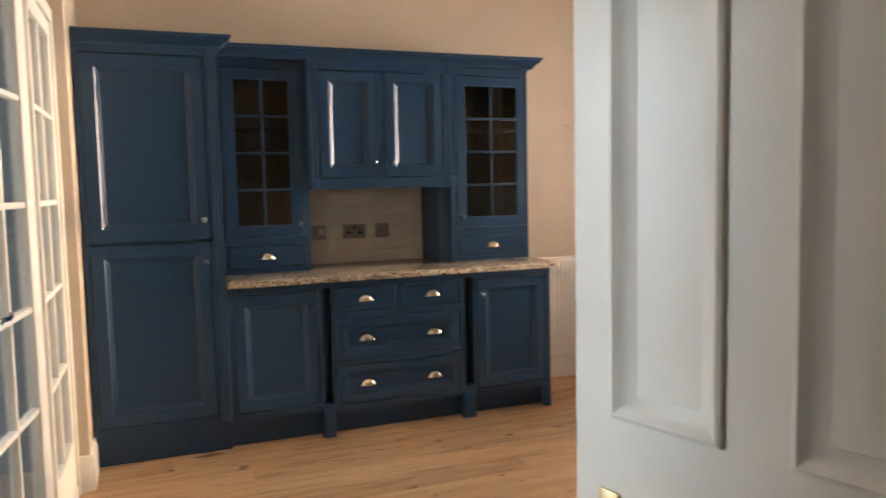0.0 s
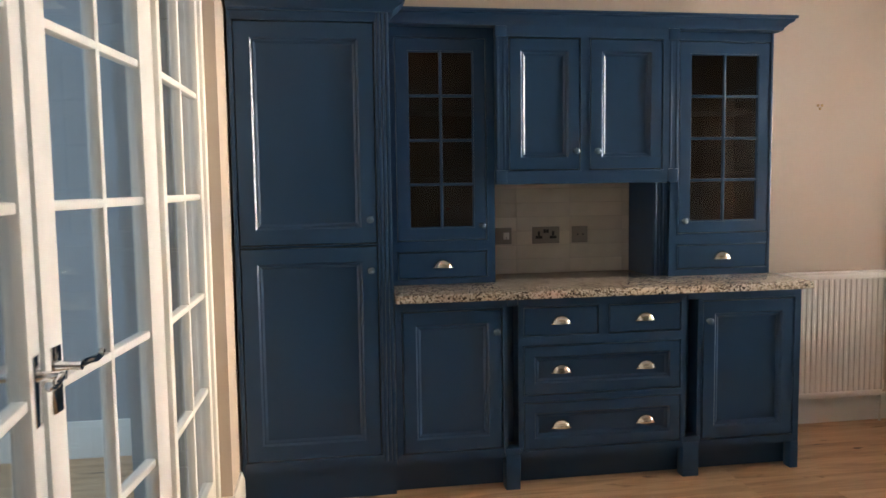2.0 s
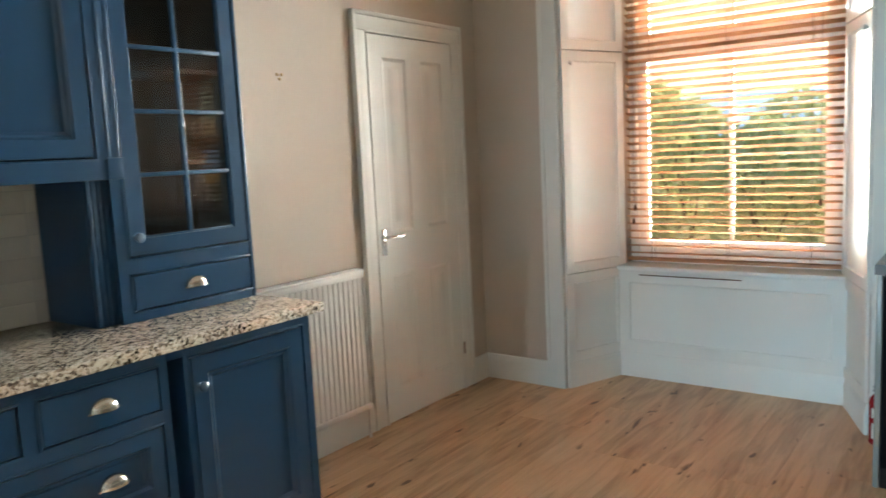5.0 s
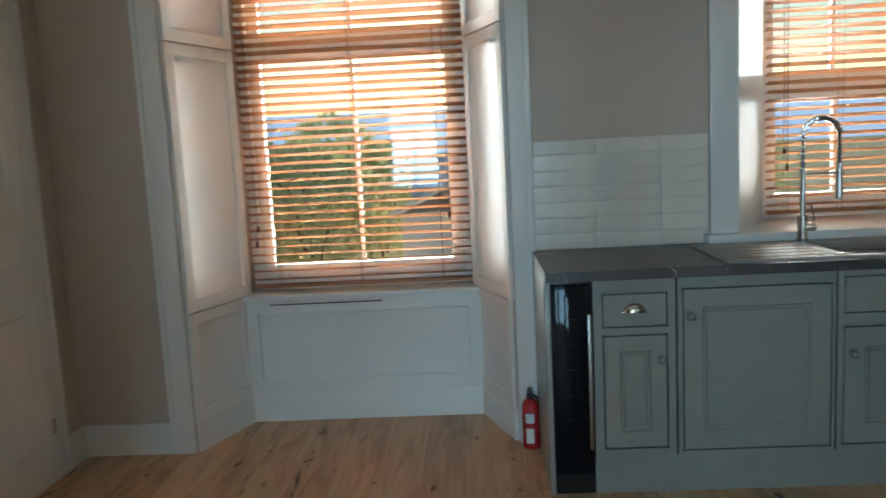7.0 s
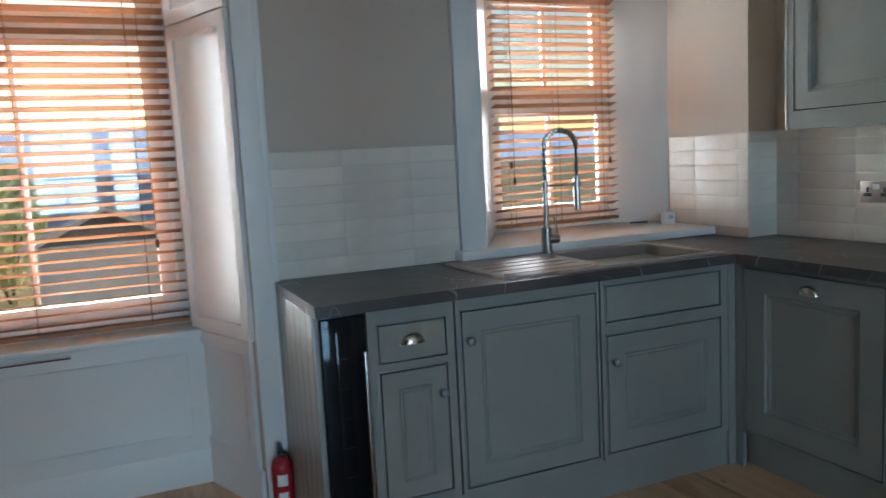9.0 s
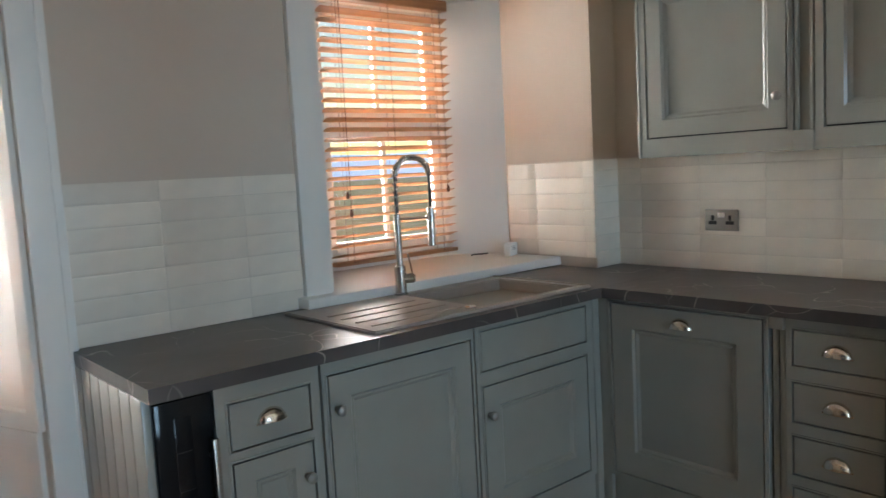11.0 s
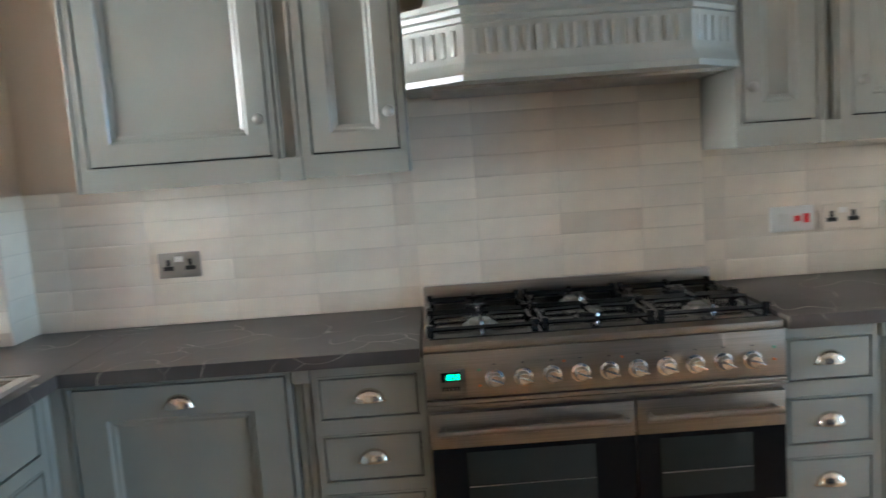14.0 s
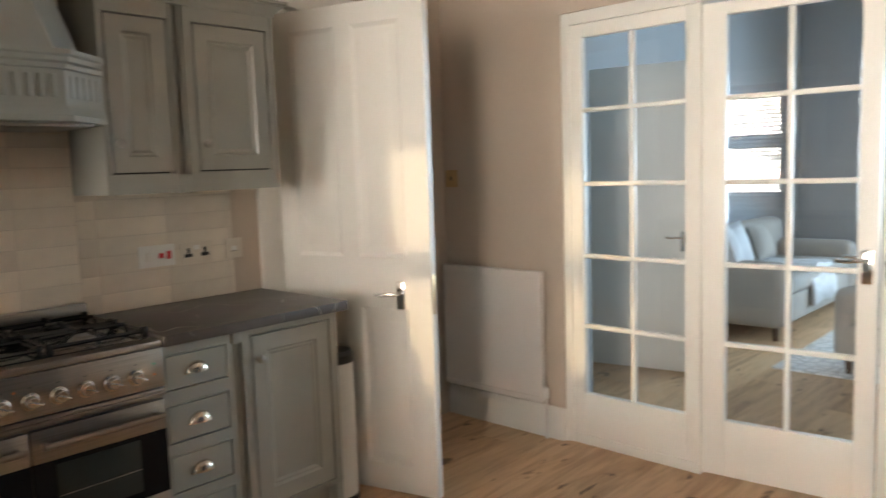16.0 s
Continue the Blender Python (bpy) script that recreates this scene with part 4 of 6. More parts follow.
def glazed_cupboard(x0, x1, door_l, door_r, z0, z1, knob_x, dz0, dz1):
    """An upper cupboard with an eight-pane glazed door, a dark inside and a small drawer below."""
    y = YU
    bm = bmesh.new()
    face_frame(bm, x0, 0.904, x1, 2.085, y, [(door_l, z0, door_r, z1), (door_l, dz0, door_r, dz1)])
    c = part("face_frame", bm, M_BLUE, hutch)
    for n, b in (("side_panel", (x0, y + 0.02, 0.904, x0 + 0.018, 4.835, 2.085)), ("side_panel", (x1 - 0.018, y + 0.02, 0.904, x1, 4.835, 2.085)), ("top_panel", (x0 + 0.018, y + 0.02, 2.06, x1 - 0.018, 4.835, 2.085)), ("bottom_panel", (x0 + 0.018, y + 0.02, 1.075, x1 - 0.018, 4.835, 1.09))):
        bm = bmesh.new()
        box(bm, *b)
        part(n, bm, M_BLUE, hutch)
    bm = bmesh.new()
    box(bm, x0 + 0.019, 4.815, 1.09, x1 - 0.019, 4.83, 2.06)
    box(bm, x0 + 0.019, y + 0.03, 1.0905, x0 + 0.022, 4.815, 2.06)
    box(bm, x1 - 0.022, y + 0.03, 1.0905, x1 - 0.019, 4.815, 2.06)
    for zz in (1.40, 1.71):
        box(bm, x0 + 0.022, y + 0.05, zz, x1 - 0.022, 4.815, zz + 0.016)
    part("inside", bm, M_INSIDE, c, "dark stained wooden inside with shelves")
    bm = bmesh.new()
    g = 0.004
    fw = 0.058
    xa, xb, za, zb = door_l + fw, door_r - fw, z0 + fw, z1 - fw
    for b in ((door_l + g, z0 + g, xa, z1 - g), (xb, z0 + g, door_r - g, z1 - g), (xa, z0 + g, xb, za), (xa, zb, xb, z1 - g)):
        box(bm, b[0], y - 0.001, b[1], b[2], y + 0.02, b[3])
    for b in ((xa, za, xa + 0.007, zb), (xb - 0.007, za, xb, zb), (xa, za, xb, za + 0.007), (xa, zb - 0.007, xb, zb)):
        box(bm, b[0], y + 0.002, b[1], b[2], y + 0.014, b[3], 0.002)
    dr = part("door", bm, M_BLUE, hutch)
    xm = (xa + xb) / 2
    bm = bmesh.new()
    box(bm, xm - 0.007, y + 0.001, za, xm + 0.007, y + 0.016, zb, 0.003)
    part("glazing_bar", bm, M_BLUE, dr)
    for k in range(4):
        zz = za + (zb - za) * k / 4
        if k:
            bm = bmesh.new()
            box(bm, xa, y + 0.002, zz - 0.007, xb, y + 0.015, zz + 0.007, 0.003)
            part("glazing_bar", bm, M_BLUE, dr)
        for a, b in ((xa, xm), (xm, xb)):
            bm = bmesh.new()
            box(bm, a + 0.003, y + 0.008, zz + 0.003, b - 0.003, y + 0.011, zz + (zb - za) / 4 - 0.003)
            part("pane", bm, M_DGLASS, dr)
    add_knob(dr, knob_x, y - 0.001, 1.175, M_BLUEKNOB)
    w = add_drawer(hutch, door_l, dz0, door_r, dz1, y - 0.001, M_BLUE)
    add_cup(w, (door_l + door_r) / 2, y - 0.001, (dz0 + dz1) / 2 - 0.012)
    # near-black filler, painted shade behind the small drawer's gap
    bm = bmesh.new()
    box(bm, door_l + 0.02, y + 0.024, dz0 - 0.01, door_r - 0.02, 4.8, dz1 + 0.01)
    part("gap_shade", bm, M_GAP_SHADE, c)


glazed_cupboard(0.31, 0.80, 0.337, 0.760, 1.108, 2.037, 0.735, 0.932, 1.057)
glazed_cupboard(1.672, 2.207, 1.716, 2.190, 1.112, 2.040, 1.742, 0.937, 1.056)
add_carcass(hutch, 0.80, 1.365, 1.672, 2.085, YB, 0.39, M_BLUE, [(0.853, 1.428, 1.196, 2.033), (1.242, 1.428, 1.602, 2.033)])
d = add_door(hutch, 0.853, 1.428, 1.196, 2.033, YB - 0.001, M_BLUE, 0.052)
add_knob(d, 1.168, YB - 0.001, 1.515, M_BLUEKNOB)
d = add_door(hutch, 1.242, 1.428, 1.602, 2.033, YB - 0.001, M_BLUE, 0.052)
add_knob(d, 1.272, YB - 0.001, 1.515, M_BLUEKNOB)
for a, b in ((0.79, 0.845), (1.63, 1.685)):
    bm = bmesh.new()
    box(bm, a, YB - 0.004, 1.365, b, YB + 0.03, 1.43, 0.003)
    box(bm, a, YB - 0.004, 2.035, b, YB + 0.03, 2.085, 0.003)
    reeded_strip(bm, a + 0.004, a + 0.02, 1.43, 2.035, YB + 0.002, 1)
    reeded_strip(bm, b - 0.02, b - 0.004, 1.43, 2.035, YB + 0.002, 1)
    part("pilaster", bm, M_BLUE, hutch)
bm = bmesh.new()
box(bm, 1.60, YU + 0.03, 0.904, 1.672, 4.83, 1.365)
side = part("reeded_side", bm, M_BLUE, hutch)
for k in range(4):
    bm = bmesh.new()
    reeded_strip(bm, 1.60 + k * 0.018, 1.618 + k * 0.018, 0.905, 1.364, YU + 0.02, 1)
    part("reed", bm, M_BLUE, side)
bm = bmesh.new()
reeded_strip(bm, 2.19, 2.207, 0.904, 2.085, YU, 1)
part("pilaster", bm, M_BLUE, hutch)
moulding(hutch, "cornice", 0.30, 2.207, 2.085, YB + 0.008, M_BLUE, 0.055, 0.064, 0.0, 0.38, 0.38)


# ---- wall plates ----
def plate(name, m, w, h, label, material, bits):
    """A wall plate with its switches or sockets: bits of (name, x, z, w, h, material)."""
    root = thing(name, m, label, "socket" if "socket" in name else "switch")
    bm = bmesh.new()
    box(bm, -w / 2, -0.008, -h / 2, w / 2, 0, h / 2, 0.003)
    part("plate", bm, material, root)
    for nm, x, z, a, b, mt in bits:
        bm = bmesh.new()
        box(bm, x - a / 2, -0.011, z - b / 2, x + a / 2, -0.006, z + b / 2, 0.0012)
        part(nm, bm, mt, root)
    return root


def socket_bits(mt):
    out = []
    for c in (-1, 1):
        out += [("pin_insert", c * 0.038, 0.009, 0.012, 0.022, M_BLACK), ("pin_insert", c * 0.038, -0.0105, 0.036, 0.015, M_BLACK), ("rocker", c * 0.0075, 0.021, 0.013, 0.019, mt)]
    return out


plate("double_socket", NORTH(1.142, 4.826) @ pose(0, 0, 1.10), 0.146, 0.088, "brushed steel double socket on the tiles", M_PLATE, socket_bits(M_BLACK))
plate("socket_plate", NORTH(1.325, 4.826) @ pose(0, 0, 1.10), 0.086, 0.086, "brushed steel aerial socket plate on the tiles", M_PLATE, [("outlet", -0.012, 0, 0.008, 0.008, M_BLACK), ("outlet", 0.016, 0, 0.008, 0.008, M_BLACK)])
plate("single_socket", NORTH(0.915, 4.826) @ pose(0, 0, 1.10), 0.088, 0.086, "brushed steel single socket with white insert", M_PLATE, [("insert", 0.015, 0.0, 0.03, 0.035, M_PLASTIC), ("pin_hole", 0.015, -0.01, 0.006, 0.01, M_BLACK)])
plate("double_socket", SOUTH(3.436, 0.344) @ pose(0, 0, 1.113), 0.146, 0.088, "brushed steel double socket on cream tiles", M_PLATE, [b if b[0] != "rocker" else (b[0], b[1], b[2], b[3], b[4], M_PLASTIC) for b in socket_bits(M_PLASTIC)])
plate("cooker_switch", SOUTH(1.301, 0.344) @ pose(0, 0, 1.12), 0.156, 0.088, "white cooker switch with red rockers", M_PLASTIC, [("rocker", 0.05, 0, 0.02, 0.032, M_REDSW), ("indicator", 0.018, 0, 0.022, 0.02, M_REDSW), ("outlet", -0.03, 0, 0.04, 0.04, M_LABEL)])
plate("double_socket", SOUTH(1.125, 0.344) @ pose(0, 0, 1.118), 0.146, 0.088, "cream double socket with dark pins on tiles", M_TILE, socket_bits(M_PLASTIC))
plate("fuse_switch", SOUTH(0.945, 0.344) @ pose(0, 0, 1.118), 0.086, 0.086, "cream fused spur switch on tiles", M_TILE, [("rocker", 0, 0, 0.024, 0.02, M_PLASTIC), ("rocker_edge", 0, -0.012, 0.026, 0.002, M_BLACK)])
plate("light_switch", WEST(-0.47, 0.388) @ pose(0, 0, 1.375), 0.09, 0.098, "brass light switch with dark dolly", M_BRASS, [("dolly", 0.0, 0, 0.012, 0.022, M_BLACK)])

hook = thing("wall_hook", NORTH(2.70, 4.84) @ pose(0, 0, 1.765), "small brass picture hook screwed to the wall", "hook")
for dx, dz in ((-0.012, 0.006), (0.012, 0.006), (0.0, -0.012)):
    bm = bmesh.new()
    lathe(bm, [(0.007, 0), (0.007, 0.004), (0.003, 0.008)], pose(dx, 0, dz, 90), 12)
    part("screw", bm, M_BRASS, hook)


# ---- radiators ----
def radiator(m, w, z0, z1, label, valve_x, depth, rib=0.004):
    """A convector radiator: ribbed front panel, top grille, side covers, valve and pipe."""
    root = thing("radiator", m, label, "radiator")
    bm = bmesh.new()
    y = -depth
    n = int(w / 0.0335)
    pitch = (w - 0.03) / n
    verts = []
    for k in range(n):
        a = -w / 2 + 0.015 + k * pitch
        for dx, dy in ((0.0, rib), (pitch * 0.12, 0.0), (pitch * 0.55, 0.0), (pitch * 0.67, rib)):
            verts.append((a + dx, y + dy))
    lo = [bm.verts.new((x, yy, z0 + 0.035)) for x, yy in verts]
    hi = [bm.verts.new((x, yy, z1 - 0.035)) for x, yy in verts]
    for k in range(len(verts) - 1):
        bm.faces.new((lo[k], lo[k + 1], hi[k + 1], hi[k]))
    box(bm, -w / 2, y + 0.010, z0, w / 2, y + 0.018, z1 - 0.03)
    box(bm, -w / 2, y - 0.002, z0 + 0.006, w / 2, y + 0.006, z0 + 0.036, 0.004)
    box(bm, -w / 2, y - 0.002, z1 - 0.04, w / 2, y + 0.006, z1 - 0.008, 0.004)
    part("panel", bm, M_RAD, root)
    bm = bmesh.new()
    box(bm, -w / 2, y - 0.004, z1 - 0.012, w / 2, -0.02, z1, 0.004)
    part("top_grille", bm, M_RAD, root)
    for s in (-1, 1):
        bm = bmesh.new()
        box(bm, s * w / 2 - 0.004, y, z0 + 0.02, s * w / 2 + 0.004, -0.02, z1, 0.003)
        part("side_cover", bm, M_RAD, root)
    bm = bmesh.new()
    for s in (-1, 1):
        box(bm, s * w * 0.35 - 0.015, -0.03, z0 + 0.05, s * w * 0.35 + 0.015, 0, z1 - 0.1)
    part("bracket", bm, M_RAD, root)
    bm = bmesh.new()
    lathe(bm, [(0.016, 0), (0.016, 0.05), (0.012, 0.056)], pose(valve_x, y * 0.6, z0 + 0.03), 14)
    v = part("valve", bm, M_PLASTIC, root)
    bm = bmesh.new()
    tube(bm, [(valve_x, y * 0.6, 0.0), (valve_x, y * 0.6, z0 + 0.03)], 0.0075, 10)
    tube(bm, [(valve_x, y * 0.6, z0 + 0.02), (valve_x - math.copysign(0.05, valve_x), y * 0.6, z0 + 0.02)], 0.009, 10)
    part("pipe", bm, M_RAD, v)
    return root


radiator(NORTH(2.745, 4.84), 0.66, 0.155, 0.86, "white ribbed radiator on the wall beside the door", 0.345, 0.08)
radiator(WEST(-0.47, 0.685), 0.67, 0.19, 0.888, "white flat-ribbed radiator below the light switch", 0.35, 0.06, 0.0015)


# ---- sage units under the sink window ----
EU = EAST(3.66, 2.64)
cooler = thing("wine_cooler", EU, "narrow black glass wine cooler with a steel bar handle", "wine cooler")
bm = bmesh.new()
box(bm, 0.012, 0.012, 0.0, 0.165, 0.56, 0.855, 0.003)
part("body", bm, M_BLACK, cooler)
bm = bmesh.new()
box(bm, 0.014, -0.006, 0.09, 0.163, 0.012, 0.845, 0.003)
dr = part("door", bm, M_BLACKGLASS, cooler)
bm = bmesh.new()
box(bm, 0.06, -0.0075, 0.14, 0.105, -0.005, 0.80, 0.001)
part("window", bm, M_BLACKGLASS, dr)
bm = bmesh.new()
box(bm, 0.142, -0.045, 0.20, 0.158, -0.028, 0.735, 0.003)
box(bm, 0.146, -0.03, 0.25, 0.154, -0.004, 0.262)
box(bm, 0.146, -0.03, 0.68, 0.154, -0.004, 0.692)
part("handle", bm, M_STEEL, dr)
for k in range(6):
    bm = bmesh.new()
    box(bm, 0.064, -0.0085, 0.21 + k * 0.1, 0.101, -0.0072, 0.2115 + k * 0.1)
    part("shelf_edge", bm, M_BLACK, dr)

endp = thing("end_panel", EU, "grey-green tongue and groove end panel of the worktop run", "panel")
for k in range(7):
    bm = bmesh.new()
    box(bm, -0.012, 0.004 + k * 0.083, 0.0, 0.010, 0.004 + (k + 1) * 0.083 - 0.003, 0.862, 0.004)
    part("board", bm, M_SAGE, endp)

ua = thing("sink_drawer_unit", EU, "narrow grey-green base unit with drawer and door", "cabinet")
add_carcass(ua, 0.170, 0.150, 0.482, 0.862, 0, 0.56, M_SAGE, [(0.204, 0.185, 0.452, 0.640), (0.204, 0.669, 0.452, 0.802)])
d = add_door(ua, 0.204, 0.185, 0.452, 0.640, -0.001, M_SAGE, 0.058)
add_knob(d, 0.424, -0.001, 0.541, M_PEWTER)
d = add_drawer(ua, 0.204, 0.669, 0.452, 0.802, -0.001, M_SAGE)
add_cup(d, 0.328, -0.001, 0.728)
ub = thing("integrated_appliance_unit", EU, "wide grey-green panelled appliance door under the drainer", "cabinet")
add_carcass(ub, 0.490, 0.150, 1.082, 0.862, 0, 0.56, M_SAGE, [(0.508, 0.169, 1.070, 0.812)])
d = add_door(ub, 0.508, 0.169, 1.070, 0.812, -0.001, M_SAGE, 0.07)
add_knob(d, 0.536, -0.001, 0.706, M_PEWTER)
uc = thing("sink_unit", EU, "grey-green sink base unit with false drawer front", "cabinet")
add_carcass(uc, 1.090, 0.150, 1.712, 0.862, 0, 0.56, M_SAGE, [(1.112, 0.173, 1.674, 0.640), (1.112, 0.689, 1.674, 0.832)])
d = add_door(uc, 1.112, 0.173, 1.674, 0.640, -0.001, M_SAGE, 0.075)
add_knob(d, 1.142, -0.001, 0.535, M_PEWTER)
add_drawer(uc, 1.112, 0.689, 1.674, 0.832, -0.001, M_SAGE)
bm = bmesh.new()
box(bm, 0.168, 0.012, 0.0, 1.74, 0.03, 0.149)
o = obj("plinth_board", bm, M_SAGE)
o.matrix_world = EU
tagged(o, "grey-green painted plinth board under the sink run", "plinth")
bm = bmesh.new()
box(bm, 1.714, -0.004, 0.0, 1.752, 0.05, 0.862, 0.004)
o = obj("corner_post", bm, M_SAGE)
o.matrix_world = EU
tagged(o, "grey-green painted corner post between the two runs", "corner post")

# ---- sage units along the south wall ----
SU = SOUTH(3.66, 0.89)


SU_WEST = SU @ Matrix.Scale(1.018, 4, (0, 0, 1))   # the run beside the door stands a little higher


def base_root(name, label, m=SU):
    return thing(name, m, label, "cabinet")


dw = base_root("integrated_dishwasher", "grey-green panelled dishwasher door with nickel cup pull")
add_carcass(dw, 0.045, 0.150, 0.682, 0.862, 0, 0.54, M_SAGE, [(0.060, 0.165, 0.668, 0.842)])
bm = bmesh.new()
box(bm, -0.004, 0.002, 0.0, 0.043, 0.02, 0.862, 0.002)
part("filler", bm, M_SAGE, dw)
d = add_door(dw, 0.060, 0.165, 0.668, 0.842, -0.001, M_SAGE, 0.09)
add_cup(d, 0.364, -0.001, 0.772)


def drawer_stack(root, x0, x1, zs):
    holes = [(x0 + 0.02, a, x1 - 0.02, b) for a, b in zs]
    add_carcass(root, x0, 0.150, x1, 0.862, 0, 0.54, M_SAGE, holes)
    for h in holes:
        dd = add_drawer(root, *h, -0.001, M_SAGE)
        add_cup(dd, (x0 + x1) / 2, -0.001, (h[1] + h[3]) / 2 - 0.012)


STACK = ((0.165, 0.305), (0.345, 0.475), (0.519, 0.651), (0.702, 0.822))
st1 = base_root("drawer_unit", "grey-green four-drawer unit with nickel cup pulls")
drawer_stack(st1, 0.740, 1.056, STACK)
st2 = base_root("drawer_unit", "grey-green four-drawer unit with nickel cup pulls beside the range", SU_WEST)
drawer_stack(st2, 2.065, 2.342, STACK)
du = base_root("door_unit", "grey-green single-door base unit at the end of the run", SU_WEST)
add_carcass(du, 2.390, 0.150, 2.830, 0.862, 0, 0.54, M_SAGE, [(2.425, 0.172, 2.792, 0.832)])
d = add_door(du, 2.425, 0.172, 2.792, 0.832, -0.001, M_SAGE, 0.06)
add_knob(d, 2.452, -0.001, 0.742, M_PEWTER)
bm = bmesh.new()
box(bm, 2.795, 0.0, 0.0, 2.830, 0.06, 0.150, 0.003)
part("foot", bm, M_SAGE, du)
for root, a, b in ((dw, 0.684, 0.738), (st2, 2.344, 2.388)):
    bm = bmesh.new()
    box(bm, a, 0.03, 0.0, b, 0.045, 0.83)
    part("recess", bm, M_SAGE, root)
    bm = bmesh.new()
    box(bm, a + 0.002, -0.008, 0.815, b - 0.002, 0.04, 0.862, 0.003)
    part("capital", bm, M_SAGE, root)
    bm = bmesh.new()
    reeded_strip(bm, a + 0.004, b - 0.004, 0.0, 0.815, 0.02, 2)
    part("pilaster", bm, M_SAGE, root)
for a, b in ((0.02, 1.056), (2.065, 2.80)):
    bm = bmesh.new()
    box(bm, a, 0.05, 0.0, b, 0.065, 0.149)
    o = obj("plinth_board", bm, M_SAGE)
    o.matrix_world = SU
    tagged(o, "grey-green painted plinth board under the base units", "plinth")

# worktops
T0, T1 = 0.864, 0.9022
worktop = thing("slate_worktop", pose(0, 0, 0), "dark slate-effect laminate worktop with pale veins round the corner", "worktop")
for slab in (((3.6008, 1.495, 4.250, 2.652), (3.6008, 0.985, 3.685, 1.495), (4.105, 0.985, 4.250, 1.495), (3.6008, 0.505, 4.250, 0.985), (3.6008, 0.332, 3.958, 0.505)), ((2.608, 0.332, 3.5992, 0.942),)):
    bm = bmesh.new()
    for b in slab:
        box(bm, b[0], b[1], T0, b[2], b[3], T1)
    bmesh.ops.remove_doubles(bm, verts=bm.verts, dist=1e-5)
    part("slab", bm, M_SLATE, worktop, "", False)
bm = bmesh.new()
box(bm, 3.5992, 0.332, T0 + 0.001, 3.6008, 0.942, T1 - 0.0012)
part("joint_strip", bm, M_STEEL, worktop)
bm = bmesh.new()
box(bm, 0.802, 0.332, T0 + 0.0155, 1.594, 0.942, T1 + 0.0155, 0.004)
tagged(obj("slate_worktop", bm, M_SLATE), "dark slate-effect laminate worktop beside the range", "worktop")

# sink and tap
sink = thing("sink", pose(0, 0, 0), "taupe composite sink with ribbed drainer set in the worktop", "sink")
bm = bmesh.new()
zt = 0.9085
for b in ((3.640, 1.49, 4.185, 1.968), (3.640, 0.950, 3.692, 1.49), (4.098, 0.950, 4.185, 1.49), (3.692, 0.950, 4.098, 0.99)):
    box(bm, b[0], b[1], 0.9024, b[2], b[3], zt, 0.002)
part("rim", bm, M_SINK, sink)
bm = bmesh.new()
box(bm, 3.644, 0.954, zt - 0.001, 4.181, 0.962, zt + 0.005, 0.002)
box(bm, 3.644, 0.962, zt - 0.001, 3.652, 1.956, zt + 0.004, 0.002)
box(bm, 3.644, 1.956, zt - 0.001, 4.181, 1.964, zt + 0.004, 0.002)
part("raised_lip", bm, M_SINK, sink)
for k in range(4):
    bm = bmesh.new()
    box(bm, 3.725 + k * 0.085, 1.54, zt - 0.001, 3.737 + k * 0.085, 1.915, zt + 0.003, 0.002)
    part("drainer_rib", bm, M_SINK, sink)
bm = bmesh.new()
for b in ((3.686, 0.986, 3.694, 1.494), (4.096, 0.986, 4.104, 1.494), (3.694, 0.986, 4.096, 0.994), (3.694, 1.486, 4.096, 1.494)):
    box(bm, b[0], b[1], 0.72, b[2], b[3], 0.9035)
box(bm, 3.686, 0.986, 0.71, 4.104, 1.494, 0.72)
part("bowl", bm, M_SINK, sink)
bm = bmesh.new()
lathe(bm, [(0.04, 0), (0.04, 0.003), (0.03, 0.004)], pose(3.9, 1.2, 0.72), 20)
part("waste", bm, M_CHROME, sink)
bm = bmesh.new()
lathe(bm, [(0.02, 0), (0.02, 0.004), (0.016, 0.006)], pose(3.70, 1.525, zt), 20)
part("overflow_cap", bm, M_CHROME, sink)

tap = thing("kitchen_tap", pose(4.14, 1.482, 0.908, 0, 0, -108), "brushed steel spring-neck kitchen tap behind the sink", "tap")
bm = bmesh.new()
lathe(bm, [(0.027, 0), (0.027, 0.006), (0.022, 0.01), (0.022, 0.11), (0.018, 0.114), (0.0125, 0.116), (0.0125, 0.30), (0.015, 0.302), (0.015, 0.31), (0.011, 0.312)], pose(0, 0, 0), 20)
part("column", bm, M_TAP, tap)
arc = [Vector((0.07 - 0.07 * math.cos(a), 0, 0.455 + 0.07 * math.sin(a))) for a in [math.pi * k / 16 for k in range(17)]]
line = [Vector((0, 0, 0.30)), Vector((0, 0, 0.38))] + arc + [Vector((0.14, 0, 0.40)), Vector((0.14, 0, 0.33))]
bm = bmesh.new()
tube(bm, line, 0.0075, 10)
part("hose", bm, M_BLACK, tap)
# coil round the hose
dense = []
for a, b in zip(line, line[1:]):
    for k in range(8):
        dense.append(a.lerp(b, k / 8))
bm = bmesh.new()
turns, coil = 46, []
total = len(dense) - 1
for k in range(turns * 9 + 1):
    f = k / (turns * 9) * total * 0.90
    i = min(int(f), total - 1)
    p = dense[i].lerp(dense[i + 1], f - i)
    t = (dense[i + 1] - dense[i]).normalized()
    side = Vector((0, 1, 0))
    up = t.cross(side)
    ang = 2 * math.pi * k / 9
    coil.append(p + 0.0115 * (math.cos(ang) * side + math.sin(ang) * up))
tube(bm, coil, 0.0022, 5)
part("spring", bm, M_TAP, tap)
bm = bmesh.new()
lathe(bm, [(0.011, 0), (0.0155, 0.004), (0.0155, 0.09), (0.013, 0.12), (0.013, 0.15), (0.010, 0.153)], pose(0.14, 0, 0.178), 18)
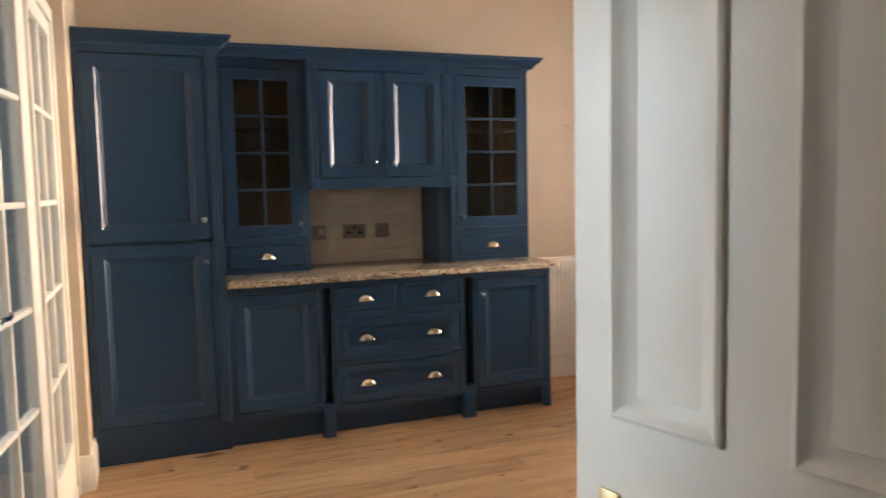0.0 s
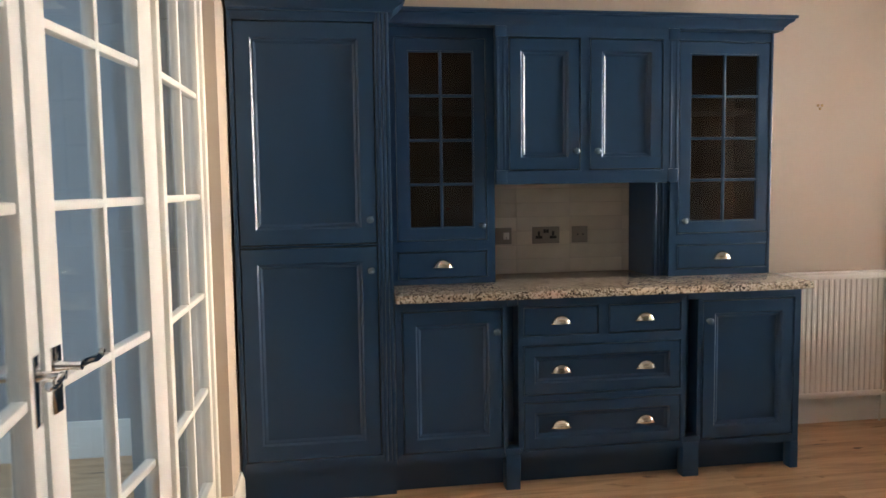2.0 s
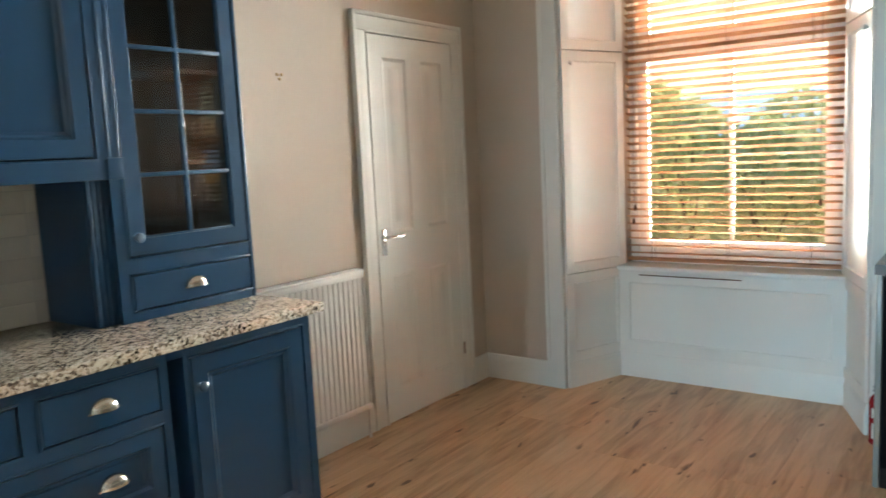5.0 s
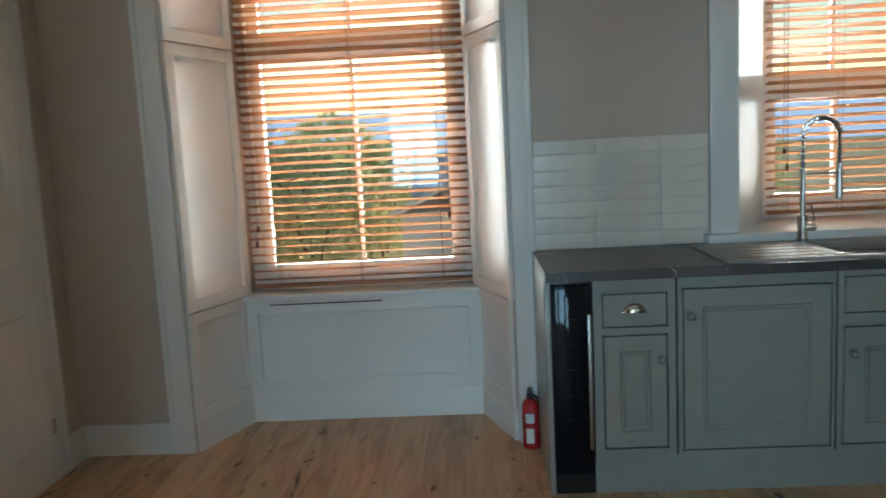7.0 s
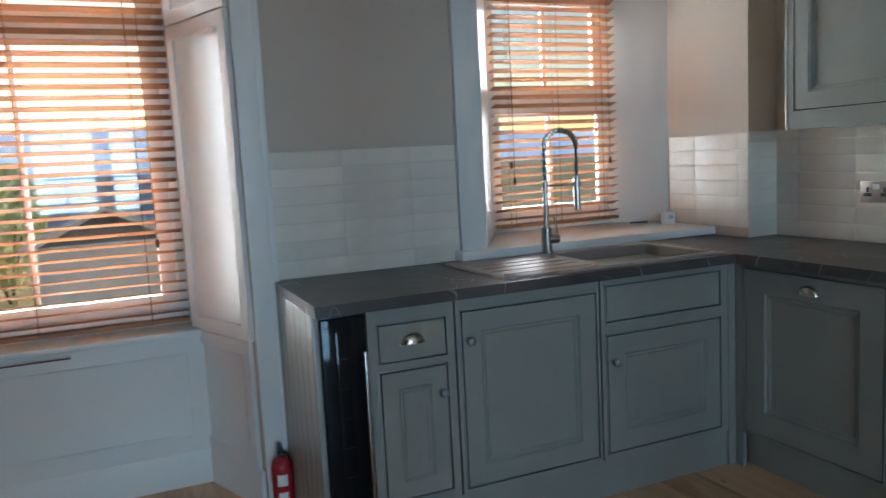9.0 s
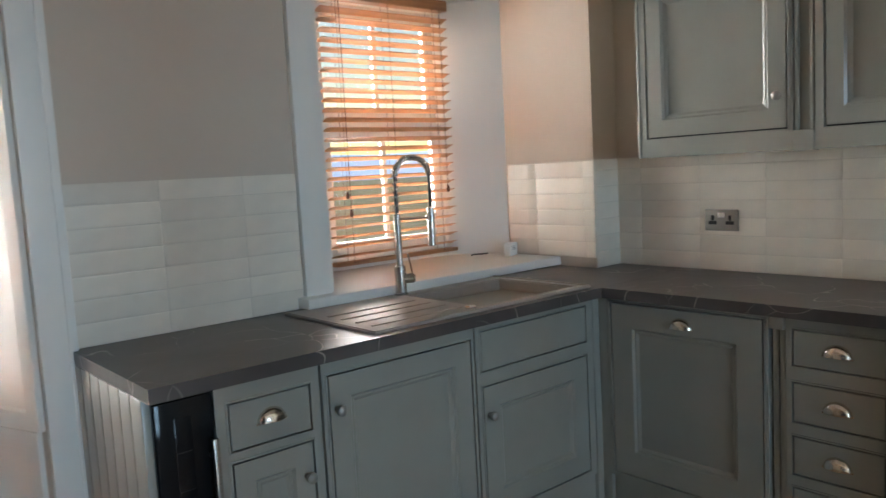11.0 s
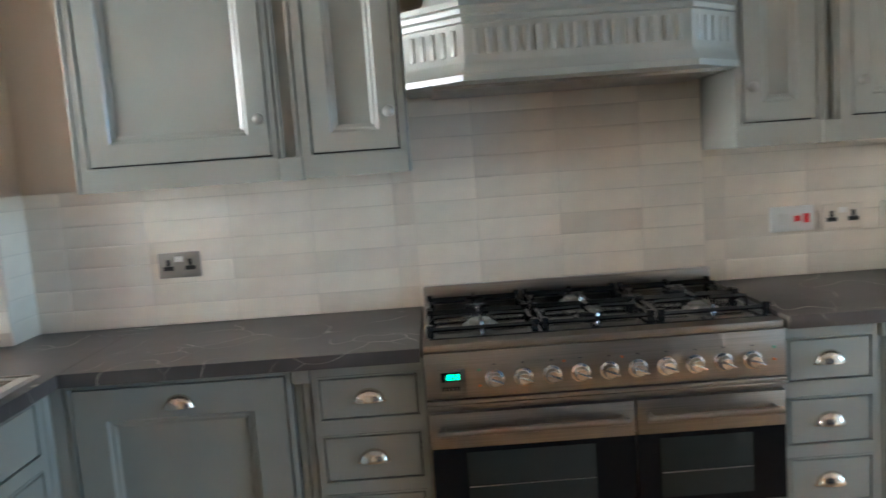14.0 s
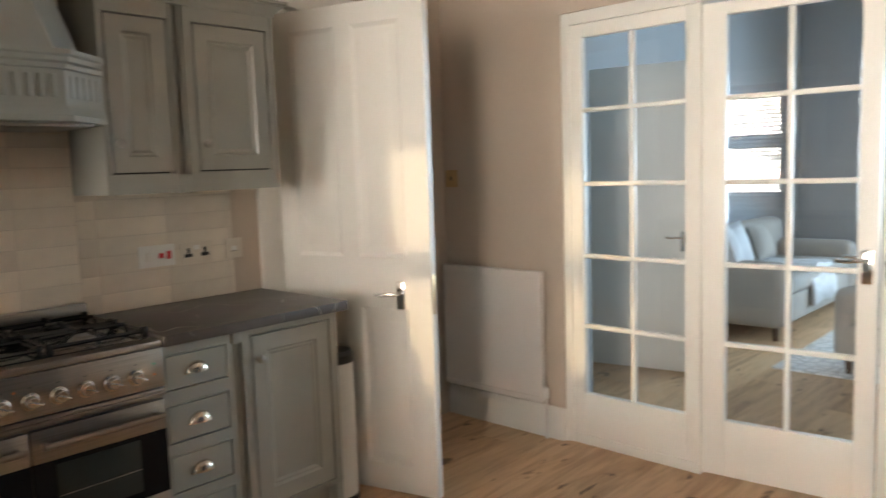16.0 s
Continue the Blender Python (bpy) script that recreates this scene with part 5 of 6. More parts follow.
part("spray_head", bm, M_TAP, tap)
bm = bmesh.new()
tube(bm, [(0, 0, 0.292), (0.135, 0, 0.292)], 0.005, 8)
lathe(bm, [(0.0165, 0), (0.0185, 0.002), (0.0185, 0.018), (0.0165, 0.02)], pose(0.14, 0, 0.283), 16)
part("holder_arm", bm, M_TAP, tap)
bm = bmesh.new()
lathe(bm, [(0.019, 0), (0.019, 0.05), (0.017, 0.055)], pose(0.0, 0.0, 0.06, 0, 90, 0), 18)
tube(bm, [(0.05, 0, 0.07), (0.044, 0, 0.11), (0.034, 0, 0.155)], 0.004, 8)
part("lever", bm, M_TAP, tap)

cardbox = thing("white_box", pose(4.42, 0.585, 0.946, 0, 0, -70), "small white plastic box standing on the window sill", "box")
bm = bmesh.new()
box(bm, -0.045, -0.018, 0, 0.045, 0.018, 0.062, 0.005)
part("case", bm, M_PLASTIC, cardbox)
for k in range(3):
    bm = bmesh.new()
    box(bm, -0.028, -0.0195, 0.030 + k * 0.008, 0.022 - k * 0.008, -0.0175, 0.032 + k * 0.008)
    part("print_line", bm, M_DIGIT, cardbox)
bm = bmesh.new()
tube(bm, [(4.58, 0.70, 0.951), (4.60, 0.665, 0.951), (4.565, 0.64, 0.952), (4.57, 0.60, 0.951)], 0.004, 6)
tagged(obj("window_key", bm, M_BLACK), "dark twisted window key lying on the sill", "key")

# fire extinguisher
fx = thing("fire_extinguisher", pose(4.17, 2.690, 0, 0, 0, -100), "small red fire extinguisher standing on the floor", "fire extinguisher")
bm = bmesh.new()
lathe(bm, [(0.036, 0), (0.040, 0.006), (0.040, 0.19), (0.036, 0.21), (0.020, 0.228), (0.014, 0.232)], pose(0, 0, 0), 22)
part("cylinder", bm, M_RED, fx)
bm = bmesh.new()
lathe(bm, [(0.014, 0), (0.016, 0.012), (0.010, 0.024)], pose(0, 0, 0.232), 14)
box(bm, -0.012, -0.05, 0.252, 0.012, 0.02, 0.260, 0.003)
box(bm, -0.010, -0.055, 0.272, 0.010, 0.018, 0.279, 0.003)
box(bm, -0.008, 0.006, 0.250, 0.008, 0.018, 0.275)
part("valve", bm, M_BLACK, fx)
bm = bmesh.new()
tube(bm, [(0.0, 0.02, 0.25), (0.03, 0.04, 0.22), (0.042, 0.02, 0.15), (0.042, 0.01, 0.08)], 0.006, 8)
part("hose", bm, M_BLACK, fx)
for z0, z1, w in ((0.125, 0.17, 0.5), (0.03, 0.10, 0.45)):
    bm = bmesh.new()
    for k in range(6):
        a0, a1 = -math.pi / 2 - w + 2 * w * k / 6, -math.pi / 2 - w + 2 * w * (k + 1) / 6
        vs = [bm.verts.new((0.0407 * math.cos(a), 0.0407 * math.sin(a), z)) for a, z in ((a0, z0), (a1, z0), (a1, z1), (a0, z1))]
        bm.faces.new(vs)
    bmesh.ops.remove_doubles(bm, verts=bm.verts, dist=1e-5)
    part("label", bm, M_LABEL, fx, "white printed label")

# ---- wall cabinets ----
wl = thing("wall_cabinet", SOUTH(3.66, 0.66), "grey-green two-door wall cabinet beside the hood", "cabinet", "wall cabinets")
add_carcass(wl, 0.060, 1.382, 0.662, 2.10, 0, 0.33, M_SAGE, [(0.090, 1.455, 0.645, 2.045)])
d = add_door(wl, 0.090, 1.455, 0.645, 2.045, -0.001, M_SAGE, 0.062)
add_knob(d, 0.618, -0.001, 1.568, M_PEWTER)
add_carcass(wl, 0.735, 1.382, 1.052, 2.10, 0, 0.33, M_SAGE, [(0.764, 1.452, 1.031, 2.045)])
d = add_door(wl, 0.764, 1.452, 1.031, 2.045, -0.001, M_SAGE, 0.055)
add_knob(d, 1.004, -0.001, 1.565, M_PEWTER)
wr = thing("wall_cabinet", SOUTH(3.66, 0.635), "grey-green two-door wall cabinet beside the open door", "cabinet", "wall cabinets")
add_carcass(wr, 2.058, 1.380, 2.322, 2.07, 0, 0.305, M_SAGE, [(2.080, 1.452, 2.312, 2.012)])
d = add_door(wr, 2.080, 1.452, 2.312, 2.012, -0.001, M_SAGE, 0.055)
add_knob(d, 2.104, -0.001, 1.56, M_PEWTER)
add_carcass(wr, 2.378, 1.380, 2.766, 2.07, 0, 0.305, M_SAGE, [(2.416, 1.455, 2.742, 2.012)])
d = add_door(wr, 2.416, 1.455, 2.742, 2.012, -0.001, M_SAGE, 0.055)
add_knob(d, 2.442, -0.001, 1.56, M_PEWTER)
for root, a, b, top in ((wl, 0.664, 0.733, 2.10), (wr, 2.324, 2.376, 2.07)):
    bm = bmesh.new()
    box(bm, a, 0.025, 1.40, b, 0.04, top)
    part("recess", bm, M_SAGE, root)
    bm = bmesh.new()
    box(bm, a, -0.008, 1.378, b, 0.04, 1.447, 0.003)
    part("capital", bm, M_SAGE, root)
    bm = bmesh.new()
    reeded_strip(bm, a + 0.002, a + 0.016, 1.447, top, 0.006, 1)
    reeded_strip(bm, b - 0.016, b - 0.002, 1.447, top, 0.006, 1)
    part("pilaster", bm, M_SAGE, root)
for root, x0, x1, z in ((wl, 0.050, 1.052, 2.10), (wr, 2.058, 2.776, 2.07)):
    moulding(root, "cornice", x0, x1, z, 0.0, M_SAGE, 0.05, 0.06, 0.0, 0.28, 0.30)
for root, x in ((wl, 0.052), (wr, 2.766)):
    bm = bmesh.new()
    reeded_strip(bm, x - 0.004, x + 0.012, 1.382, 2.07, 0.0, 1)
    part("pilaster", bm, M_SAGE, root)

# ---- extractor hood ----
hood = thing("extractor_hood", pose(0, 0, 0), "grey-green painted mantel hood with fluted frieze", "extractor hood")


def hood_outline(off):
    cx, pts = 2.103, ((0.497, 0.335), (0.497, 0.66), (0.322, 0.79), (-0.322, 0.79), (-0.497, 0.66), (-0.497, 0.335))
    out = []
    for dx, y in pts:
        sx = math.copysign(1, dx)
        if y < 0.5:
            out.append((cx + dx + sx * 0.0, y))
        elif abs(dx) > 0.4:
            out.append((cx + dx + sx * min(off, 0.0), y + off * 0.75))
        else:
            out.append((cx + dx + sx * off * 0.3, y + off))
    return out


def loft(bm, sections):
    rings = [[bm.verts.new((x, y, z)) for x, y in pts] for pts, z in sections]
    n = len(rings[0])
    for a, b in zip(rings, rings[1:]):
        for k in range(n):
            bm.faces.new((a[k], a[(k + 1) % n], b[(k + 1) % n], b[k]))
    bm.faces.new(list(reversed(rings[0])))
    bm.faces.new(rings[-1])


bm = bmesh.new()
loft(bm, [(hood_outline(o), z) for z, o in ((1.622, 0.028), (1.640, 0.028), (1.646, 0.022), (1.672, 0.004), (1.680, 0.0), (1.782, 0.0), (1.786, 0.008), (1.800, 0.010), (1.806, 0.022), (1.820, 0.026), (1.826, 0.034), (1.842, 0.034))])
part("canopy", bm, M_SAGE, hood)


def chimney_outline(w, d):
    return [(2.103 + w, 0.335), (2.103 + w, d - 0.10), (2.103 + w - 0.12, d), (2.103 - w + 0.12, d), (2.103 - w, d - 0.10), (2.103 - w, 0.335)]


bm = bmesh.new()
loft(bm, [(chimney_outline(0.44, 0.74), 1.842), (chimney_outline(0.36, 0.70), 2.10), (chimney_outline(0.27, 0.62), 2.55), (chimney_outline(0.24, 0.58), CEIL - 0.004)])
part("chimney", bm, M_SAGE, hood)
fl = bmesh.new()
box(fl, -0.009, -0.004, -0.036, 0.009, 0.006, 0.036, 0.0035)
first = part("flute", fl, M_SAGE, hood)
spots = [(2.103 - 0.288 + k * 0.036, 0.790, 180.0) for k in range(17)]
for sgn in (-1, 1):
    a, b = Vector((2.103 + sgn * 0.497, 0.66)), Vector((2.103 + sgn * 0.322, 0.79))
    for k in range(5):
        p = a.lerp(b, 0.16 + 0.17 * k)
        spots.append((p.x, p.y, 180.0 - sgn * math.degrees(math.atan2(0.13, 0.175))))
for k, (x, y, rz) in enumerate(spots):
    o = first if k == 0 else first.copy()
    if k:
        scene.collection.objects.link(o)
        o.parent = hood
    o.matrix_basis = pose(x, y, 1.732, 0, 0, rz)
bm = bmesh.new()
box(bm, 1.66, 0.36, 1.612, 2.52, 0.70, 1.626, 0.003)
part("filter_plate", bm, M_STEEL, hood)

# ---- range cooker ----
rng = thing("range_cooker", SOUTH(2.600, 0.93), "wide stainless steel range cooker with six gas burners", "range cooker")
RW = 0.998
bm = bmesh.new()
box(bm, 0.0, 0.012, 0.10, RW, 0.585, 0.895)
part("body", bm, M_STEEL, rng)
bm = bmesh.new()
for k in range(4):
    lathe(bm, [(0.02, 0), (0.02, 0.10)], pose((0.06, RW - 0.06)[k % 2], (0.08, 0.5)[k // 2], 0), 12)
part("feet", bm, M_BLACK, rng)
bm = bmesh.new()
box(bm, 0.0, -0.006, 0.885, RW, 0.585, 0.907, 0.004)
hob = part("hob_top", bm, M_STEEL, rng)
bm = bmesh.new()
box(bm, 0.02, 0.05, 0.9075, RW - 0.02, 0.555, 0.911, 0.0015)
part("burner_tray", bm, M_IRON, hob)
bm = bmesh.new()
box(bm, 0.0, 0.560, 0.907, RW, 0.583, 0.975, 0.003)
part("back_guard", bm, M_STEEL, rng)
for k in range(6):
    bx, by = 0.17 + 0.33 * (k % 3), (0.18, 0.43)[k // 3]
    bm = bmesh.new()
    lathe(bm, [(0.05, 0), (0.05, 0.008), (0.036, 0.010), (0.036, 0.018), (0.030, 0.022)], pose(bx, by, 0.911), 18)
    part("burner", bm, M_IRON if k % 2 else M_STEEL, hob)
    bm = bmesh.new()
    for a in range(4):
        c, s_ = math.cos(a * math.pi / 2), math.sin(a * math.pi / 2)
        tube(bm, [(bx + 0.14 * c, by + 0.11 * s_, 0.914), (bx + 0.135 * c, by + 0.105 * s_, 0.944), (bx + 0.03 * c, by + 0.03 * s_, 0.946)], 0.0065, 4)
    for sg in (-1, 1):
        tube(bm, [(bx - 0.15, by + sg * 0.112, 0.932), (bx + 0.15, by + sg * 0.112, 0.932)], 0.0065, 4)
        tube(bm, [(bx + sg * 0.15, by - 0.112, 0.932), (bx + sg * 0.15, by + 0.112, 0.932)], 0.0065, 4)
    part("pan_support", bm, M_IRON, hob)
    for c in ((-1, -1), (1, -1), (-1, 1), (1, 1)):
        bm = bmesh.new()
        box(bm, bx + c[0] * 0.15 - 0.009, by + c[1] * 0.112 - 0.009, 0.911, bx + c[0] * 0.15 + 0.009, by + c[1] * 0.112 + 0.009, 0.947, 0.003)
        part("support_foot", bm, M_IRON, hob)
bm = bmesh.new()
box(bm, 0.0, -0.010, 0.752, RW, 0.014, 0.884, 0.004)
panel = part("control_panel", bm, M_STEEL, rng)
bm = bmesh.new()
box(bm, 0.0, -0.016, 0.738, RW, 0.014, 0.750, 0.003)
box(bm, 0.0, -0.012, 0.726, RW, 0.014, 0.736, 0.003)
part("trim_strip", bm, M_STEEL, rng)
bm = bmesh.new()
box(bm, 0.034, -0.014, 0.765, 0.110, -0.009, 0.838, 0.002)
clock = part("clock_bezel", bm, M_STEEL, panel)
bm = bmesh.new()
box(bm, 0.044, -0.0155, 0.803, 0.098, -0.013, 0.829, 0.001)
part("clock_window", bm, M_BLACKGLASS, panel)
SEGMENTS = {"1": "bc", "0": "abcdef", "5": "afgcd", "3": "abgcd"}
SEG_BOX = {"a": (0, 1, 1, 1), "b": (1, 0.5, 1, 1), "c": (1, 0, 1, 0.5), "d": (0, 0, 1, 0), "e": (0, 0, 0, 0.5), "f": (0, 0.5, 0, 1), "g": (0, 0.5, 1, 0.5)}
for k, digit in enumerate("1053"):
    bm = bmesh.new()
    x = 0.053 + k * 0.0105 + (0.003 if k > 1 else 0)
    for seg in SEGMENTS[digit]:
        u0, v0, u1, v1 = SEG_BOX[seg]
        box(bm, x + u0 * 0.006 - 0.0008, -0.0165, 0.8095 + v0 * 0.013 - 0.0008, x + u1 * 0.006 + 0.0008, -0.0150, 0.8095 + v1 * 0.013 + 0.0008)
    part("clock_digit", bm, M_CLOCK, panel)
for k in range(5):
    bm = bmesh.new()
    box(bm, 0.045 + k * 0.0105, -0.017, 0.778, 0.053 + k * 0.0105, -0.013, 0.789, 0.001)
    part("clock_button", bm, M_BLACK, panel)
for k in range(10):
    x = 0.192 + k * 0.0791
    bm = bmesh.new()
    lathe(bm, [(0.026, 0), (0.026, 0.004), (0.020, 0.006), (0.018, 0.026), (0.015, 0.030)], pose(x, -0.010, 0.803, 90), 22)
    kn = part("control_knob", bm, M_CHROME, panel)
    bm = bmesh.new()
    box(bm, -0.0035, -0.046, -0.024, 0.0035, -0.03, 0.016, 0.002)
    bm.transform(pose(x, 0, 0.803, 0, -68, 0))
    part("grip", bm, M_CHROME, kn)
    bm = bmesh.new()
    box(bm, x - 0.004, -0.0112, 0.842, x + 0.004, -0.0098, 0.845)
    part("mark", bm, M_DIGIT, panel)
for x, z, mt in ((0.150, 0.785, M_ORANGE), (0.150, 0.83, M_GREENL), (0.385, 0.838, M_ORANGE), (0.545, 0.838, M_ORANGE), (0.965, 0.80, M_ORANGE), (0.965, 0.835, M_GREENL)):
    bm = bmesh.new()
    lathe(bm, [(0.004, 0), (0.003, 0.003)], pose(x, -0.010, z, 90), 10)
    part("indicator_lamp", bm, mt, panel)
for nm, a, b, wa, wb in (("main_oven_door", 0.006, 0.572, 0.10, 0.46), ("side_oven_door", 0.578, 0.992, 0.64, 0.90)):
    bm = bmesh.new()
    box(bm, a, -0.014, 0.612, b, 0.012, 0.712, 0.003)
    od = part(nm, bm, M_STEEL, rng)
    bm = bmesh.new()
    box(bm, a, -0.014, 0.300, b, 0.012, 0.400, 0.003)
    part("lower_band", bm, M_STEEL, od)
    bm = bmesh.new()
    box(bm, a, -0.012, 0.400, b, 0.012, 0.612)
    part("door_glass", bm, M_BLACKGLASS, od, "black glass with a smoked window")
    bm = bmesh.new()
    box(bm, wa, -0.0135, 0.425, wb, -0.0118, 0.598, 0.0006)
    part("oven_window", bm, M_OVENWIN, od)
    bm = bmesh.new()
    tube(bm, [(wa + 0.004, -0.0142, 0.498), (wb - 0.004, -0.0142, 0.500)], 0.0012, 6)
    part("oven_shelf", bm, M_STEEL, od)
    bm = bmesh.new()
    tube(bm, [(a + 0.022, -0.05, 0.668), (b - 0.022, -0.05, 0.668)], 0.010, 14)
    for x in (a + 0.035, b - 0.035):
        tube(bm, [(x, -0.012, 0.668), (x, -0.05, 0.668)], 0.008, 10)
    part("handle", bm, M_STEEL, od)
bm = bmesh.new()
box(bm, 0.006, -0.012, 0.115, 0.992, 0.012, 0.292, 0.003)
part("storage_drawer", bm, M_STEEL, rng)

# bin behind the door
bin_ = thing("waste_bin", pose(0.728, 0.735, 0), "slim white waste bin with a black lid", "bin")
bm = bmesh.new()
lathe(bm, [(0.085, 0.03), (0.085, 0.62)], pose(0, 0, 0), 28)
part("body", bm, M_PLASTIC, bin_)
bm = bmesh.new()
lathe(bm, [(0.088, 0.0), (0.088, 0.03)], pose(0, 0, 0), 28)
part("base", bm, M_BLACK, bin_)
bm = bmesh.new()
lathe(bm, [(0.088, 0.62), (0.088, 0.655), (0.075, 0.67), (0.03, 0.676)], pose(0, 0, 0), 28)
part("lid", bm, M_BLACK, bin_)
bm = bmesh.new()
box(bm, -0.03, 0.08, 0.008, 0.03, 0.12, 0.02, 0.003)
part("pedal", bm, M_CHROME, bin_)

# ---- living room beyond the glazed screen ----
door3 = thing("door_3", Matrix.Translation((-1.885, 0.30, 0)) @ pose(0, 0, 0, 0, 0, 101.0), "open white flush living room door with satin lever", "door", kind="structure")
bm = bmesh.new()
box(bm, 0.0, -0.02, 0.008, 0.86, 0.02, 2.08, 0.003)
part("leaf", bm, M_WHITE, door3)
lever(door3, 0.77, -0.02, 0.905, -1, M_NICKEL)

sofa = thing("sofa", pose(-4.25, 0.85, 0, 0, 0, 180), "grey-beige upholstered sofa in the living room", "sofa")


def pad(root, name, x0, y0, z0, x1, y1, z1, material, r=0.05, m=None, label=""):
    bm = bmesh.new()
    box(bm, x0, y0, z0, x1, y1, z1)
    edges = list(bm.edges)
    bmesh.ops.bevel(bm, geom=edges, offset=r, segments=4, affect="EDGES", profile=0.5)
    if m:
        bm.transform(m)
    return part(name, bm, material, root, label)


pad(sofa, "base", -1.0, -0.42, 0.10, 1.0, 0.42, 0.34, M_SOFA, 0.03)
pad(sofa, "arm", -1.06, -0.45, 0.10, -0.84, 0.45, 0.62, M_SOFA, 0.08)
pad(sofa, "arm", 0.84, -0.45, 0.10, 1.06, 0.45, 0.62, M_SOFA, 0.08)
pad(sofa, "backrest", -1.0, 0.22, 0.30, 1.0, 0.46, 0.84, M_SOFA, 0.09)
for k in (0, 1):
    pad(sofa, "seat_cushion", -0.84 + k * 0.84, -0.44, 0.33, -0.01 + k * 0.84, 0.24, 0.47, M_SOFA, 0.05)
for x in (-0.98, 0.98):
    for y in (-0.38, 0.38):
        bm = bmesh.new()
        lathe(bm, [(0.02, 0), (0.03, 0.10)], pose(x, y, 0), 10)
        part("leg", bm, M_INSIDE, sofa)


def cushion(m, w, h, material, label):
    """A plump square cushion with drawn corners."""
    bm = bmesh.new()
    n = 12
    for s in (-1, 1):
        g = []
        for i in range(n + 1):
            row = []
            for j in range(n + 1):
                u, v = 2 * i / n - 1, 2 * j / n - 1
                t = max(0.0, (1 - u * u) * (1 - v * v)) ** 0.5
                pinch = 1 - 0.07 * (1 - u * u) * v * v - 0.0
                row.append(bm.verts.new((u * w / 2 * (1 - 0.06 * (1 - v * v) * 0 - 0.05 * u * u * (1 - v * v)), s * 0.085 * t, v * h / 2 * pinch)))
            g.append(row)
        for i in range(n):
            for j in range(n):
                bm.faces.new((g[i][j], g[i + 1][j], g[i + 1][j + 1], g[i][j + 1]))
    bmesh.ops.remove_doubles(bm, verts=bm.verts, dist=1e-4)
    o = obj("cushion", bm, material)
    o.matrix_world = m
    return tagged(o, label, "cushion", "sofa cushions")


cushion(pose(-3.42, 0.80, 0.70, -20, 10, 205), 0.46, 0.44, M_CUSHION, "pale silver scatter cushion leaning on the sofa")
cushion(pose(-3.66, 0.74, 0.68, -18, -6, 170), 0.44, 0.42, M_CUSHION, "pale silver scatter cushion leaning on the sofa")
cushion(pose(-4.35, 0.72, 0.66, -22, 4, 185), 0.52, 0.36, M_SOFA, "grey oblong cushion leaning on the sofa")
bm = bmesh.new()
n = 16
g = []
for i in range(n + 1):
    row = []
    for j in range(n + 1):
        u, v = i / n, j / n
        y = 0.62 + 0.72 * v
        z = 0.485 if y < 1.25 else 0.485 - (y - 1.25) * 3.2
        row.append(bm.verts.new((-3.95 - 0.62 * u + 0.05 * math.sin(7 * v), min(y, 1.305), max(z, 0.16) + 0.012 * math.sin(9 * u + 4 * v))))
    g.append(row)
for i in range(n):
    for j in range(n):
        bm.faces.new((g[i][j], g[i + 1][j], g[i + 1][j + 1], g[i][j + 1]))
throw = obj("throw", bm, M_THROW)
mod = throw.modifiers.new("thick", "SOLIDIFY")
mod.thickness = 0.02
tagged(throw, "pale fluffy throw draped over the sofa seat", "throw")
bm = bmesh.new()
box(bm, -4.7, 1.48, -0.004, -2.47, 3.1, 0.012, 0.004)
tagged(obj("rug", bm, M_RUG), "pale grey patterned rug on the living room floor", "rug")
chair = thing("armchair", pose(-2.78, 2.32, 0, 0, 0, 75), "brown-grey upholstered armchair on the rug", "armchair")
pad(chair, "base", -0.36, -0.36, 0.10, 0.36, 0.36, 0.36, M_SOFA, 0.04)
pad(chair, "seat_cushion", -0.27, -0.37, 0.35, 0.27, 0.24, 0.48, M_SOFA, 0.05)
pad(chair, "backrest", -0.34, 0.18, 0.30, 0.34, 0.40, 0.82, M_SOFA, 0.10)
pad(chair, "arm", -0.42, -0.36, 0.10, -0.26, 0.36, 0.58, M_SOFA, 0.07)
pad(chair, "arm", 0.26, -0.36, 0.10, 0.42, 0.36, 0.58, M_SOFA, 0.07)
for x in (-0.32, 0.32):
    for y in (-0.3, 0.3):
        bm = bmesh.new()
        lathe(bm, [(0.016, 0.01), (0.024, 0.11)], pose(x, y, 0), 10)
        part("leg", bm, M_INSIDE, chair)

# ---- outside ----
def ground_z(x):
    """The hillside falls away from the house."""
    return -1.0 - 0.12 * min(x - 5.0, 20.0) - 0.01 * min(max(x - 25.0, 0.0), 60.0)


bm = bmesh.new()
n = 40
g = []
for i in range(n + 1):
    row = []
    for j in range(n + 1):
        x = 5.0 + 1500.0 * (i / n) ** 3
        y = (j / n - 0.5) * (60 + x * 2.2)
        z = ground_z(x) + (0.12 * noise.noise(Vector((x * 0.2, y * 0.2, 0))) if x < 60 else 0)
        row.append(bm.verts.new((x, y, z)))
    g.append(row)
for i in range(n):
    for j in range(n):
        bm.faces.new((g[i][j], g[i + 1][j], g[i + 1][j + 1], g[i][j + 1]))
tagged(obj("ground", bm, M_GRASS), "rough green and straw coloured meadow outside", "ground", kind="structure")
bm = bmesh.new()
g = []
for i in range(31):
    x = 9.0 + i * 3.0
    y = -9.0 - 0.42 * i
    z = ground_z(x) + 0.16
    g.append([bm.verts.new((x, y + s, z)) for s in (-2.6, 2.6)])
for a, b in zip(g, g[1:]):
    bm.faces.new((a[0], b[0], b[1], a[1]))
road = obj("road", bm, M_ROAD)
tagged(road, "grey asphalt lane leading away from the house", "road", kind="structure")


